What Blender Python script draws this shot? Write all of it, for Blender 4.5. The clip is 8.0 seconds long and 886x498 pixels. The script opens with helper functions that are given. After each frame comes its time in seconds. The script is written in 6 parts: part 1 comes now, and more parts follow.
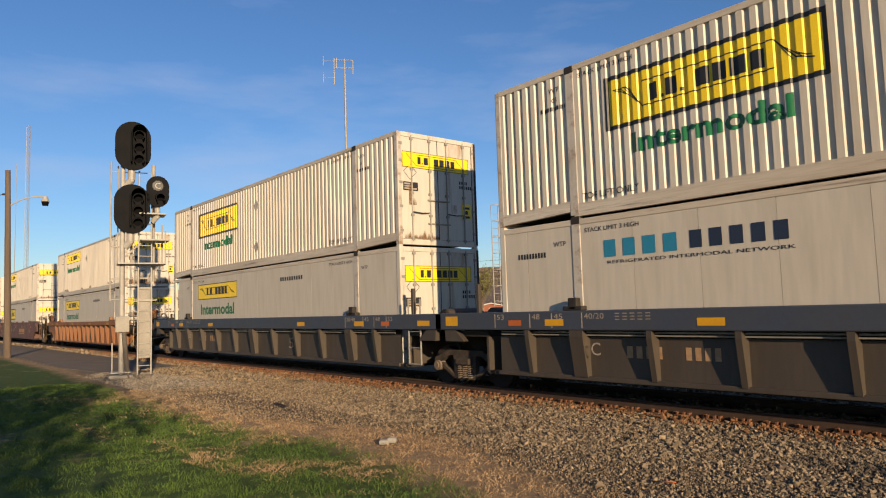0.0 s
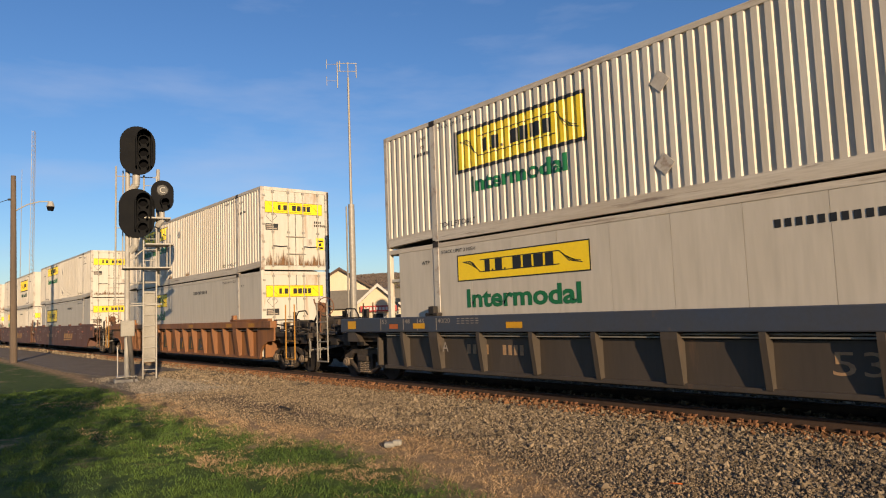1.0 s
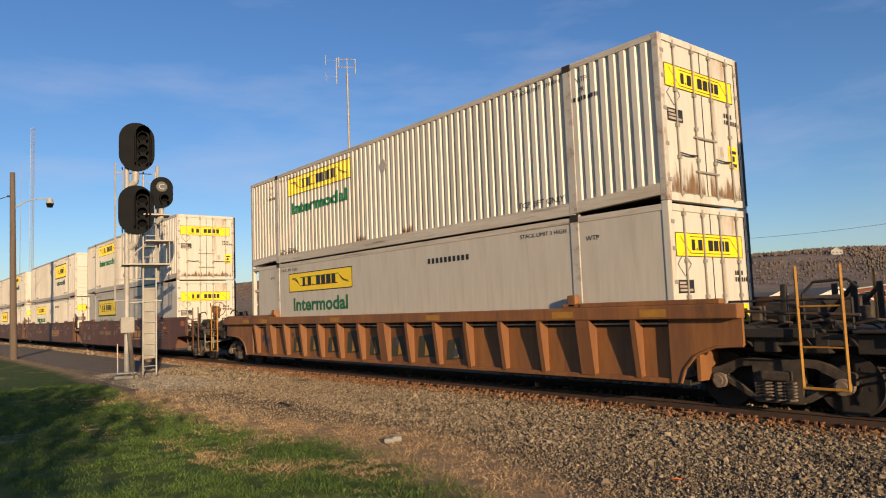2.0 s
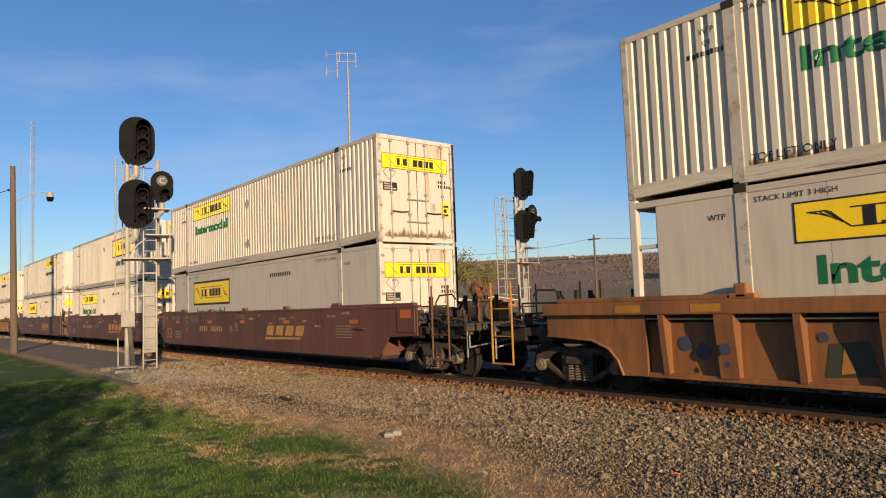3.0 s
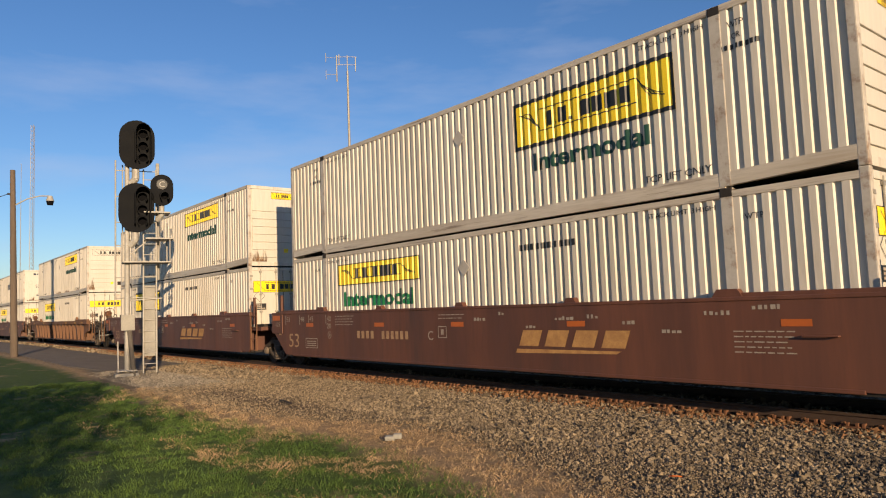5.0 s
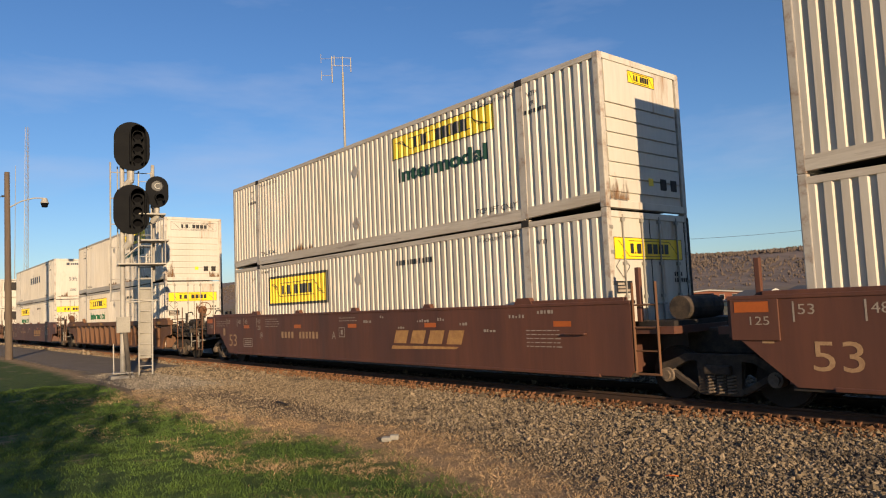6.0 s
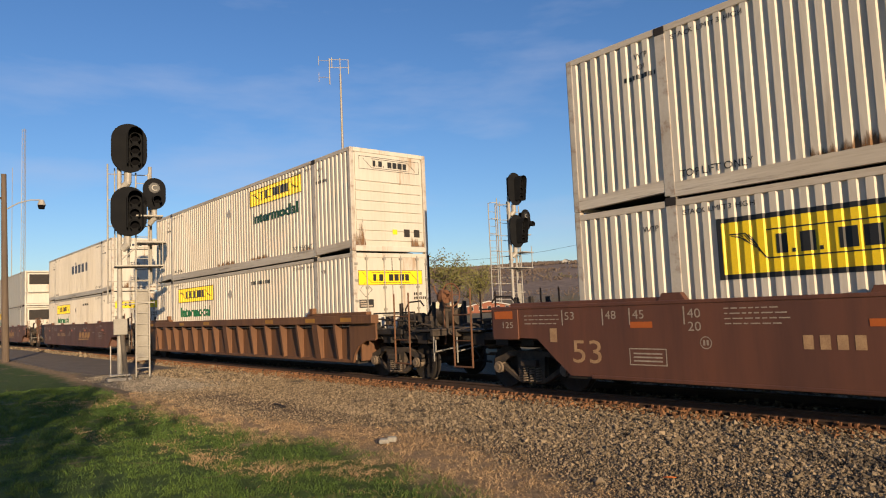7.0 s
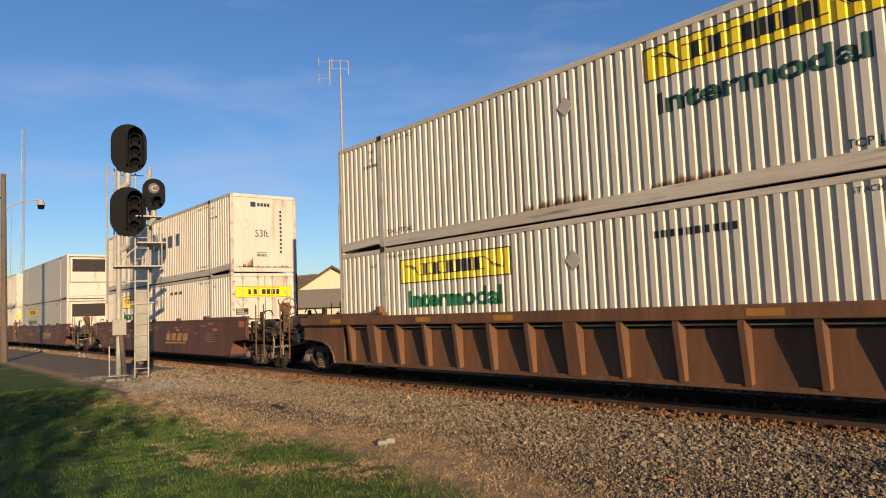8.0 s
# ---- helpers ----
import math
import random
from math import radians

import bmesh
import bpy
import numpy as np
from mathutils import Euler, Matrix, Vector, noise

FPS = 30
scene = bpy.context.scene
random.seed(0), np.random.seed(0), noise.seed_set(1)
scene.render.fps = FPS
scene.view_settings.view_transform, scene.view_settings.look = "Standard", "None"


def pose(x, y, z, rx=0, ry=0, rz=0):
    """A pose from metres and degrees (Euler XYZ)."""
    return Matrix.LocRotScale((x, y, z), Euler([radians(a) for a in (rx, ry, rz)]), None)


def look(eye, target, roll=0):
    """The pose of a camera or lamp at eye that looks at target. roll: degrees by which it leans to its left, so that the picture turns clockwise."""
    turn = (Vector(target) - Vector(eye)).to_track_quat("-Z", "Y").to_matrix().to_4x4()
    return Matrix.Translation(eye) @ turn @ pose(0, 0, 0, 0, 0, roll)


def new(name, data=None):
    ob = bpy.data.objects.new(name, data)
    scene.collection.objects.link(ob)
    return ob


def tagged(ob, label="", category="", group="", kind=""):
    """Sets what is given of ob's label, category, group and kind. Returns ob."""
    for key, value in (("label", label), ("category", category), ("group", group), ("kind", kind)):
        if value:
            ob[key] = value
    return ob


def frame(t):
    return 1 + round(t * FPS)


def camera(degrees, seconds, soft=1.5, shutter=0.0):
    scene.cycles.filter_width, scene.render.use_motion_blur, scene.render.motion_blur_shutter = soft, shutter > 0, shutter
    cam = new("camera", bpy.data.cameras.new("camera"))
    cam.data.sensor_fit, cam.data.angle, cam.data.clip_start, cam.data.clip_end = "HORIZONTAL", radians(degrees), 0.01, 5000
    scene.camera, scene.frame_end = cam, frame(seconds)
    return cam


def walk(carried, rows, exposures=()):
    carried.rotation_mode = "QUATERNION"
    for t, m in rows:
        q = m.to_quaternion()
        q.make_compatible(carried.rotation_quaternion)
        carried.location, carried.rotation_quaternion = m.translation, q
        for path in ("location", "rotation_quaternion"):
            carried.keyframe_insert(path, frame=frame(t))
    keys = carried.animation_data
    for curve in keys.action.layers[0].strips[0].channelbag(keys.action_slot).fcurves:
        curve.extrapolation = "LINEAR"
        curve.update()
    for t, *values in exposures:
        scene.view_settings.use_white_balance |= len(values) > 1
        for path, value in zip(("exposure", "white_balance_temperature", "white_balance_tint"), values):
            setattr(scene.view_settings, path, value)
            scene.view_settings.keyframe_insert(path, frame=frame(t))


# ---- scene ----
cam = camera(65.13, 8.0, soft=1.1)
EYE = (0.0, -11.255, 1.70)
TURNS = [
    (0.0, 50.44, 4.94, 1.76), (0.5, 50.75, 5.17, 2.10), (1.0, 50.81, 5.15, 2.08), (1.5, 50.80, 5.06, 2.19),
    (3.0, 50.80, 4.40, 2.04), (3.5, 50.98, 4.48, 2.19), (4.0, 51.01, 4.57, 2.35), (4.5, 50.96, 4.63, 2.19),
    (6.0, 50.50, 4.68, 2.43), (6.5, 50.46, 4.79, 2.54), (7.0, 50.31, 4.82, 2.47), (7.5, 50.37, 4.85, 2.35),
    (8.0, 50.24, 4.95, 2.25)]
walk(cam, [(t, pose(*EYE, 90 + pitch, roll, yaw)) for t, yaw, pitch, roll in TURNS],
     exposures=[(0.0, 0.62, 6850, 15), (8.0, 0.62, 6850, 15)])

# ---- light ----
SUN_AZ, SUN_EL = -18.3, 11.5          # degrees from +x, and above the horizon
world = bpy.data.worlds.new("world")
scene.world = world
world.use_nodes = True
wn, wl = world.node_tree.nodes, world.node_tree.links
sky = wn.new("ShaderNodeTexSky")
sky.sky_type, sky.sun_disc = "NISHITA", False
sky.sun_elevation, sky.sun_rotation = radians(SUN_EL), radians(90 - SUN_AZ)
sky.air_density, sky.dust_density, sky.ozone_density = 1.0, 0.3, 3.0
# thin cirrus
tc = wn.new("ShaderNodeTexCoord")
mp = wn.new("ShaderNodeMapping")
mp.inputs["Scale"].default_value = (1.6, 1.6, 7.0)
mp.inputs["Rotation"].default_value = (0.25, 0.1, 0.5)
cn = wn.new("ShaderNodeTexNoise")
cn.inputs["Scale"].default_value, cn.inputs["Detail"].default_value, cn.inputs["Roughness"].default_value = 1.7, 6, 0.55
cr = wn.new("ShaderNodeMapRange")
cr.inputs["From Min"].default_value, cr.inputs["From Max"].default_value = 0.50, 0.82
cr.inputs["To Max"].default_value = 0.42
cm = wn.new("ShaderNodeMix")
cm.data_type = "RGBA"
cm.inputs["B"].default_value = (5.0, 5.8, 7.6, 1)
wl.new(tc.outputs["Generated"], mp.inputs["Vector"])
wl.new(mp.outputs["Vector"], cn.inputs["Vector"])
wl.new(cn.outputs["Fac"], cr.inputs["Value"])
wl.new(cr.outputs["Result"], cm.inputs["Factor"])
hs = wn.new("ShaderNodeHueSaturation")
hs.inputs["Saturation"].default_value = 1.12
wl.new(sky.outputs["Color"], hs.inputs["Color"])
tint = wn.new("ShaderNodeMix")
tint.data_type, tint.blend_type = "RGBA", "MULTIPLY"
tint.inputs["Factor"].default_value = 1.0
tint.inputs["B"].default_value = (1.10, 1.20, 1.42, 1)
wl.new(hs.outputs["Color"], tint.inputs["A"])
wl.new(tint.outputs["Result"], cm.inputs["A"])
wl.new(cm.outputs["Result"], wn["Background"].inputs["Color"])
wn["Background"].inputs["Strength"].default_value = 0.066

sun = new("sun", bpy.data.lights.new("sun", "SUN"))
sun.data.energy, sun.data.angle, sun.data.color = 4.7, radians(0.5), (1.0, 0.785, 0.50)
_az, _el = radians(SUN_AZ), radians(SUN_EL)
sun.matrix_world = look((0, 0, 60), (-math.cos(_az) * math.cos(_el), -math.sin(_az) * math.cos(_el), 60 - math.sin(_el)))


# ---- materials ----
def material(name, colour, rough=0.6, metal=0.0, second=None, scale=3.0, amount=0.5, spots=None, spot_scale=1.2, spot_edge=(0.60, 0.72),
             bump=0.0, bump_scale=40.0, vary=0.0, island=0.0, streak=False, spec=0.5):
    """Base colour, a second tone mixed in by coarse noise, spots of a third with sharper edges, bump, and change from piece to piece."""
    m = bpy.data.materials.new(name)
    m.use_nodes = True
    n, l = m.node_tree.nodes, m.node_tree.links
    b = n["Principled BSDF"]
    b.inputs["Roughness"].default_value, b.inputs["Metallic"].default_value = rough, metal
    b.inputs["Specular IOR Level"].default_value = spec
    co = n.new("ShaderNodeTexCoord")
    src = co.outputs["Object"]
    if streak:
        q = n.new("ShaderNodeMapping")
        q.inputs["Scale"].default_value = (1, 1, 0.12) if streak is True else streak
        l.new(src, q.inputs["Vector"])
        src = q.outputs["Vector"]

    def mix(a, fac, colour_b):
        x = n.new("ShaderNodeMix")
        x.data_type = "RGBA"
        l.new(fac, x.inputs["Factor"])
        l.new(a, x.inputs["A"])
        x.inputs["B"].default_value = (*colour_b, 1)
        return x.outputs["Result"]

    def ramp(out, lo, hi, top=1.0):
        r = n.new("ShaderNodeMapRange")
        r.inputs["From Min"].default_value, r.inputs["From Max"].default_value, r.inputs["To Max"].default_value = lo, hi, top
        l.new(out, r.inputs["Value"])
        return r.outputs["Result"]

    def tex(s, detail=5, rough_=0.6):
        t = n.new("ShaderNodeTexNoise")
        t.inputs["Scale"].default_value, t.inputs["Detail"].default_value, t.inputs["Roughness"].default_value = s, detail, rough_
        l.new(src, t.inputs["Vector"])
        return t.outputs["Fac"]

    rgb = n.new("ShaderNodeRGB")
    rgb.outputs[0].default_value = (*colour, 1)
    c = rgb.outputs[0]
    c = mix(c, ramp(tex(scale), 0.35, 0.7, amount), second or tuple(v * 0.75 for v in colour))
    c = mix(c, ramp(tex(scale * 9, 3), 0.4, 0.75, amount * 0.5), tuple(v * 0.7 for v in (second or colour)))
    if spots:
        c = mix(c, ramp(tex(spot_scale, 8, 0.7), *spot_edge), spots)
    if vary or island:
        if island:
            g = n.new("ShaderNodeNewGeometry")
            rnd = g.outputs["Random Per Island"]
        else:
            g = n.new("ShaderNodeObjectInfo")
            rnd = g.outputs["Random"]
        h = n.new("ShaderNodeHueSaturation")
        k = vary or island
        r = n.new("ShaderNodeMapRange")
        r.inputs["To Min"].default_value, r.inputs["To Max"].default_value = 1 - k, 1 + k
        l.new(rnd, r.inputs["Value"])
        l.new(r.outputs["Result"], h.inputs["Value"])
        l.new(c, h.inputs["Color"])
        c = h.outputs["Color"]
    l.new(c, b.inputs["Base Color"])
    if bump:
        bp = n.new("ShaderNodeBump")
        bp.inputs["Strength"].default_value, bp.inputs["Distance"].default_value = bump, 0.02
        l.new(tex(bump_scale, 4), bp.inputs["Height"])
        l.new(bp.outputs["Normal"], b.inputs["Normal"])
    rr = n.new("ShaderNodeMapRange")
    rr.inputs["To Min"].default_value, rr.inputs["To Max"].default_value = max(rough - 0.1, 0.05), min(rough + 0.15, 1)
    l.new(tex(scale * 3), rr.inputs["Value"])
    l.new(rr.outputs["Result"], b.inputs["Roughness"])
    return m


M_SIDE = material("container_paint", (0.58, 0.53, 0.455), 0.5, second=(0.43, 0.375, 0.30), scale=0.9, amount=0.75, spots=(0.24, 0.168, 0.112),
                  spot_scale=2.6, spot_edge=(0.60, 0.86), streak=True, bump=0.06, bump_scale=25)
M_SMOOTH = material("container_sheet", (0.545, 0.50, 0.43), 0.5, second=(0.41, 0.365, 0.30), scale=0.6, amount=0.75, spots=(0.264, 0.208, 0.152),
                    spot_scale=1.7, spot_edge=(0.58, 0.90), streak=True, bump=0.22, bump_scale=2.6)
M_WHITE = material("container_white", (0.515, 0.485, 0.425), 0.45, second=(0.42, 0.385, 0.32), scale=1.2, amount=0.5, spots=(0.272, 0.152, 0.072),
                   spot_scale=2.1, spot_edge=(0.565, 0.72), streak=True)
M_RAIL = material("container_frame", (0.448, 0.416, 0.368), 0.5, second=(0.336, 0.288, 0.232), scale=1.5, amount=0.6, spots=(0.176, 0.096, 0.056),
                  spot_scale=3.0, spot_edge=(0.54, 0.70))
M_SILL = material("container_rail", (0.54, 0.49, 0.415), 0.5, second=(0.38, 0.31, 0.23), scale=2.5, amount=0.8, spots=(0.10, 0.065, 0.045),
                  spot_scale=4.0, spot_edge=(0.56, 0.70), streak=(0.10, 1, 1.6))
M_YELLOW = material("yellow_decal", (0.86, 0.60, 0.010), 0.4, second=(0.74, 0.50, 0.02), amount=0.4)
M_BLACK = material("black_decal", (0.0096, 0.0096, 0.0096), 0.5, second=(0.024, 0.024, 0.024))
M_GREEN = material("green_decal", (0.0064, 0.136, 0.044), 0.4, second=(0.0096, 0.096, 0.04))
M_DKGREEN = material("dark_green_decal", (0.0096, 0.048, 0.028), 0.4, second=(0.012, 0.036, 0.024))
M_TEAL = material("teal_decal", (0.016, 0.192, 0.32), 0.4)
M_NAVY = material("navy_decal", (0.016, 0.024, 0.048), 0.4)
M_STEEL = material("galvanised_rod", (0.288, 0.272, 0.24), 0.5, 0.2, second=(0.176, 0.144, 0.112), scale=6)
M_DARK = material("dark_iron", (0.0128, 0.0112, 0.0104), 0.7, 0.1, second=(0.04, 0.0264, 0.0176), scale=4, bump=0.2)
M_GREYCAR = material("car_grey", (0.058, 0.045, 0.034), 0.55, second=(0.040, 0.031, 0.024), scale=1.6, amount=0.7, spots=(0.128, 0.072, 0.04),
                     spot_scale=1.2, spot_edge=(0.62, 0.74), streak=True, bump=0.08)
M_BLUECAR = material("car_blue", (0.036, 0.048, 0.076), 0.5, second=(0.048, 0.048, 0.052), scale=1.5, amount=0.7, spots=(0.104, 0.072, 0.048),
                     spot_scale=1.6, spot_edge=(0.64, 0.74), bump=0.05)
M_ORANGECAR = material("car_orange", (0.256, 0.104, 0.0288), 0.6, second=(0.128, 0.052, 0.024), scale=1.2, amount=0.9, spots=(0.08, 0.04, 0.02),
                       spot_scale=1.6, spot_edge=(0.55, 0.72), streak=True, bump=0.12)
M_RUSTCAR = material("car_rust", (0.164, 0.072, 0.0288), 0.7, second=(0.076, 0.0344, 0.0192), scale=1.1, amount=0.9, spots=(0.208, 0.096, 0.036),
                     spot_scale=1.5, spot_edge=(0.57, 0.76), streak=True, bump=0.12)
M_BROWNCAR = material("car_brown", (0.132, 0.048, 0.0256), 0.55, second=(0.068, 0.0288, 0.02), scale=0.7, amount=0.85, spots=(0.048, 0.0256, 0.02),
                      spot_scale=0.9, spot_edge=(0.56, 0.76), streak=True, bump=0.06)
M_YELLOWBAND = material("band_yellow", (0.4, 0.192, 0.016), 0.6, second=(0.24, 0.104, 0.024), scale=2, amount=0.8)
M_REFLECT = material("reflector_yellow", (0.6, 0.304, 0.008), 0.35, second=(0.48, 0.224, 0.008))
M_REFLECT2 = material("reflector_orange", (0.44, 0.104, 0.016), 0.4, second=(0.32, 0.08, 0.016))
M_STENCIL = material("stencil_white", (0.352, 0.304, 0.248), 0.6, second=(0.208, 0.152, 0.112), scale=8, amount=0.7)
M_STENCIL2 = material("stencil_tan", (0.416, 0.264, 0.136), 0.6, second=(0.224, 0.12, 0.064), scale=6, amount=0.8)
M_LOGO = material("logo_orange", (0.48, 0.26, 0.085), 0.6, second=(0.26, 0.12, 0.045), scale=4, amount=0.8)
M_TRUCK = material("truck_casting", (0.080, 0.056, 0.038), 0.85, 0.0, second=(0.016, 0.013, 0.011), scale=4.5, amount=1.0, bump=0.3)
M_WHEEL = material("wheel_steel", (0.014, 0.011, 0.009), 0.85, 0.0, second=(0.028, 0.02, 0.016), scale=5, amount=0.8)
M_SIGNALBLK = material("signal_black", (0.010, 0.0105, 0.012), 0.9, second=(0.016, 0.016, 0.016), scale=3, spec=0.06)
M_SILVER = material("aluminium_paint", (0.352, 0.336, 0.304), 0.6, 0.1, second=(0.24, 0.216, 0.184), scale=3, amount=0.7)
M_CONCRETE = material("concrete", (0.32, 0.296, 0.256), 0.85, second=(0.24, 0.216, 0.184), scale=5, bump=0.3)
M_WOOD = material("pole_wood", (0.128, 0.092, 0.064), 0.85, second=(0.072, 0.052, 0.04), scale=4, amount=0.8, bump=0.3, streak=True)
M_TIE = material("tie_wood", (0.068, 0.0496, 0.036), 0.9, second=(0.104, 0.06, 0.032), scale=5, amount=0.7, bump=0.5, vary=0.3)
M_RAILSTEEL = material("rail_rust", (0.042, 0.025, 0.017), 0.75, 0.2, second=(0.072, 0.04, 0.0256), scale=7, amount=0.8, bump=0.2)
M_RUSTY = material("clip_rust", (0.16, 0.068, 0.032), 0.8, 0.1, second=(0.112, 0.048, 0.024), scale=9, amount=0.8)
M_GUARD = material("guard_grey", (0.30, 0.285, 0.25), 0.8, second=(0.22, 0.205, 0.18), scale=2.5, amount=0.8, spec=0.2)
M_CONDUIT = material("conduit_grey", (0.105, 0.09, 0.075), 0.85, second=(0.06, 0.052, 0.044), scale=6, amount=0.8)
M_SPRING = material("spring_steel", (0.192, 0.144, 0.104), 0.8, second=(0.08, 0.06, 0.044), scale=8, amount=0.8)
M_SPRAY = material("spray_green", (0.028, 0.036, 0.024), 0.6, second=(0.048, 0.04, 0.024), scale=3)
M_SPRAYBLUE = material("spray_blue", (0.04, 0.048, 0.08), 0.6)
M_LENS = material("dark_lens", (0.006, 0.006, 0.007), 0.85, spec=0.02)


def stain_material():
    """Rust that has run down: streaks that thin out upwards."""
    m = material("rust_stain", (0.208, 0.104, 0.04), 0.8, second=(0.104, 0.056, 0.028), scale=5, amount=0.8, streak=True)
    n, l = m.node_tree.nodes, m.node_tree.links
    co = n.new("ShaderNodeTexCoord")
    mp_ = n.new("ShaderNodeMapping")
    mp_.inputs["Scale"].default_value = (1, 1, 0.16)
    t = n.new("ShaderNodeTexNoise")
    t.inputs["Scale"].default_value, t.inputs["Detail"].default_value, t.inputs["Roughness"].default_value = 7.0, 7, 0.7
    sep = n.new("ShaderNodeSeparateXYZ")
    l.new(co.outputs["Object"], mp_.inputs["Vector"])
    l.new(mp_.outputs["Vector"], t.inputs["Vector"])
    l.new(co.outputs["Generated"], sep.inputs["Vector"])
    fade = n.new("ShaderNodeMath")
    fade.operation = "MULTIPLY_ADD"
    fade.inputs[1].default_value, fade.inputs[2].default_value = -0.42, 0.17
    l.new(sep.outputs["Z"], fade.inputs[0])
    add = n.new("ShaderNodeMath")
    l.new(t.outputs["Fac"], add.inputs[0])
    l.new(fade.outputs[0], add.inputs[1])
    r = n.new("ShaderNodeMapRange")
    r.inputs["From Min"].default_value, r.inputs["From Max"].default_value, r.inputs["To Max"].default_value = 0.50, 0.66, 0.85
    l.new(add.outputs[0], r.inputs["Value"])
    l.new(r.outputs["Result"], n["Principled BSDF"].inputs["Alpha"])
    return m


M_STAIN = stain_material()


# ---- building blocks ----
def part(name, bm, mat, parent=None, label="", smooth=False):
    bmesh.ops.recalc_face_normals(bm, faces=bm.faces)
    me = bpy.data.meshes.new(name)
    bm.to_mesh(me)
    bm.free()
    if smooth:
        me.shade_smooth()
    me.materials.append(mat)
    ob = new(name, me)
    ob.parent = parent
    if label:
        ob["label"] = label
    return ob


def again(ob, parent, x=0.0, y=0.0, z=0.0, rz=0.0):
    """The same mesh as another part."""
    o = new(ob.name.split(".")[0], ob.data)
    o.parent = parent
    o.matrix_basis = pose(x, y, z, 0, 0, rz)
    if "label" in ob:
        o["label"] = ob["label"]
    return o


def box(bm, x0, x1, y0, y1, z0, z1):
    v = [bm.verts.new(p) for p in ((x0, y0, z0), (x1, y0, z0), (x1, y1, z0), (x0, y1, z0), (x0, y0, z1), (x1, y0, z1), (x1, y1, z1), (x0, y1, z1))]
    for f in ((0, 3, 2, 1), (4, 5, 6, 7), (0, 1, 5, 4), (1, 2, 6, 5), (2, 3, 7, 6), (3, 0, 4, 7)):
        bm.faces.new([v[i] for i in f])
    return bm


def cube(*a):
    return box(bmesh.new(), *a)


def bevelled(*a, w=0.02):
    bm = cube(*a)
    bmesh.ops.bevel(bm, geom=bm.edges[:], offset=w, segments=2, profile=0.6, affect="EDGES")
    return bm


def tube(bm, a, b, r0, r1=None, n=10):
    a, b = Vector(a), Vector(b)
    d = b - a
    m = Matrix.Translation((a + b) / 2) @ d.to_track_quat("Z", "Y").to_matrix().to_4x4()
    bmesh.ops.create_cone(bm, cap_ends=True, segments=n, radius1=r0, radius2=r0 if r1 is None else r1, depth=d.length, matrix=m)
    return bm


def pipe(*pts, r=0.02, n=8):
    bm = bmesh.new()
    for a, b in zip(pts, pts[1:]):
        tube(bm, a, b, r, n=n)
    for p in pts[1:-1]:
        bmesh.ops.create_icosphere(bm, subdivisions=1, radius=r * 1.03, matrix=Matrix.Translation(p))
    return bm


def prism(poly, y0, y1, bm=None):
    """An outline in x and z, given thickness in y."""
    bm = bm or bmesh.new()
    a = [bm.verts.new((x, y0, z)) for x, z in poly]
    b = [bm.verts.new((x, y1, z)) for x, z in poly]
    bm.faces.new(a)
    bm.faces.new(b[::-1])
    k = len(poly)
    for i in range(k):
        bm.faces.new((a[i], b[i], b[(i + 1) % k], a[(i + 1) % k]))
    return bm


def empty(name, m, **tags):
    ob = new(name)
    ob.empty_display_size = 0.2
    ob.matrix_basis = m
    return tagged(ob, **tags)


def letters(text, width, height, bold=0.0):
    """The outline of a text as a flat bmesh in x and z, fitted into that width and height."""
    cu = bpy.data.curves.new("text", "FONT")
    cu.body, cu.resolution_u, cu.offset = text, 3, bold
    ob = bpy.data.objects.new("text", cu)
    me = bpy.data.meshes.new_from_object(ob)
    bm = bmesh.new()
    bm.from_mesh(me)
    bpy.data.objects.remove(ob)
    bpy.data.meshes.remove(me)
    xs, ys = [v.co.x for v in bm.verts], [v.co.y for v in bm.verts]
    kx, ky = width / (max(xs) - min(xs)), height / (max(ys) - min(ys))
    x0, y0 = min(xs), min(ys)
    for v in bm.verts:
        v.co = ((v.co.x - x0) * kx, 0, (v.co.y - y0) * ky)
    return bm


def rects(*rs):
    bm = bmesh.new()
    for x0, x1, z0, z1 in rs:
        bm.faces.new([bm.verts.new((x, 0, z)) for x, z in ((x0, z0), (x1, z0), (x1, z1), (x0, z1))])
    return bm


def strip(*pts, w=0.02):
    """A thin line in x and z."""
    bm = bmesh.new()
    for (x0, z0), (x1, z1) in zip(pts, pts[1:]):
        d = Vector((x1 - x0, z1 - z0)).normalized() * w / 2
        bm.faces.new([bm.verts.new(p) for p in ((x0 - d.y, 0, z0 + d.x), (x1 - d.y, 0, z1 + d.x), (x1 + d.y, 0, z1 - d.x), (x0 + d.y, 0, z0 - d.x))])
    return bm


def join(*bms):
    a = bms[0]
    for b in bms[1:]:
        me = bpy.data.meshes.new("join")
        b.to_mesh(me)
        b.free()
        a.from_mesh(me)
        bpy.data.meshes.remove(me)
    return a


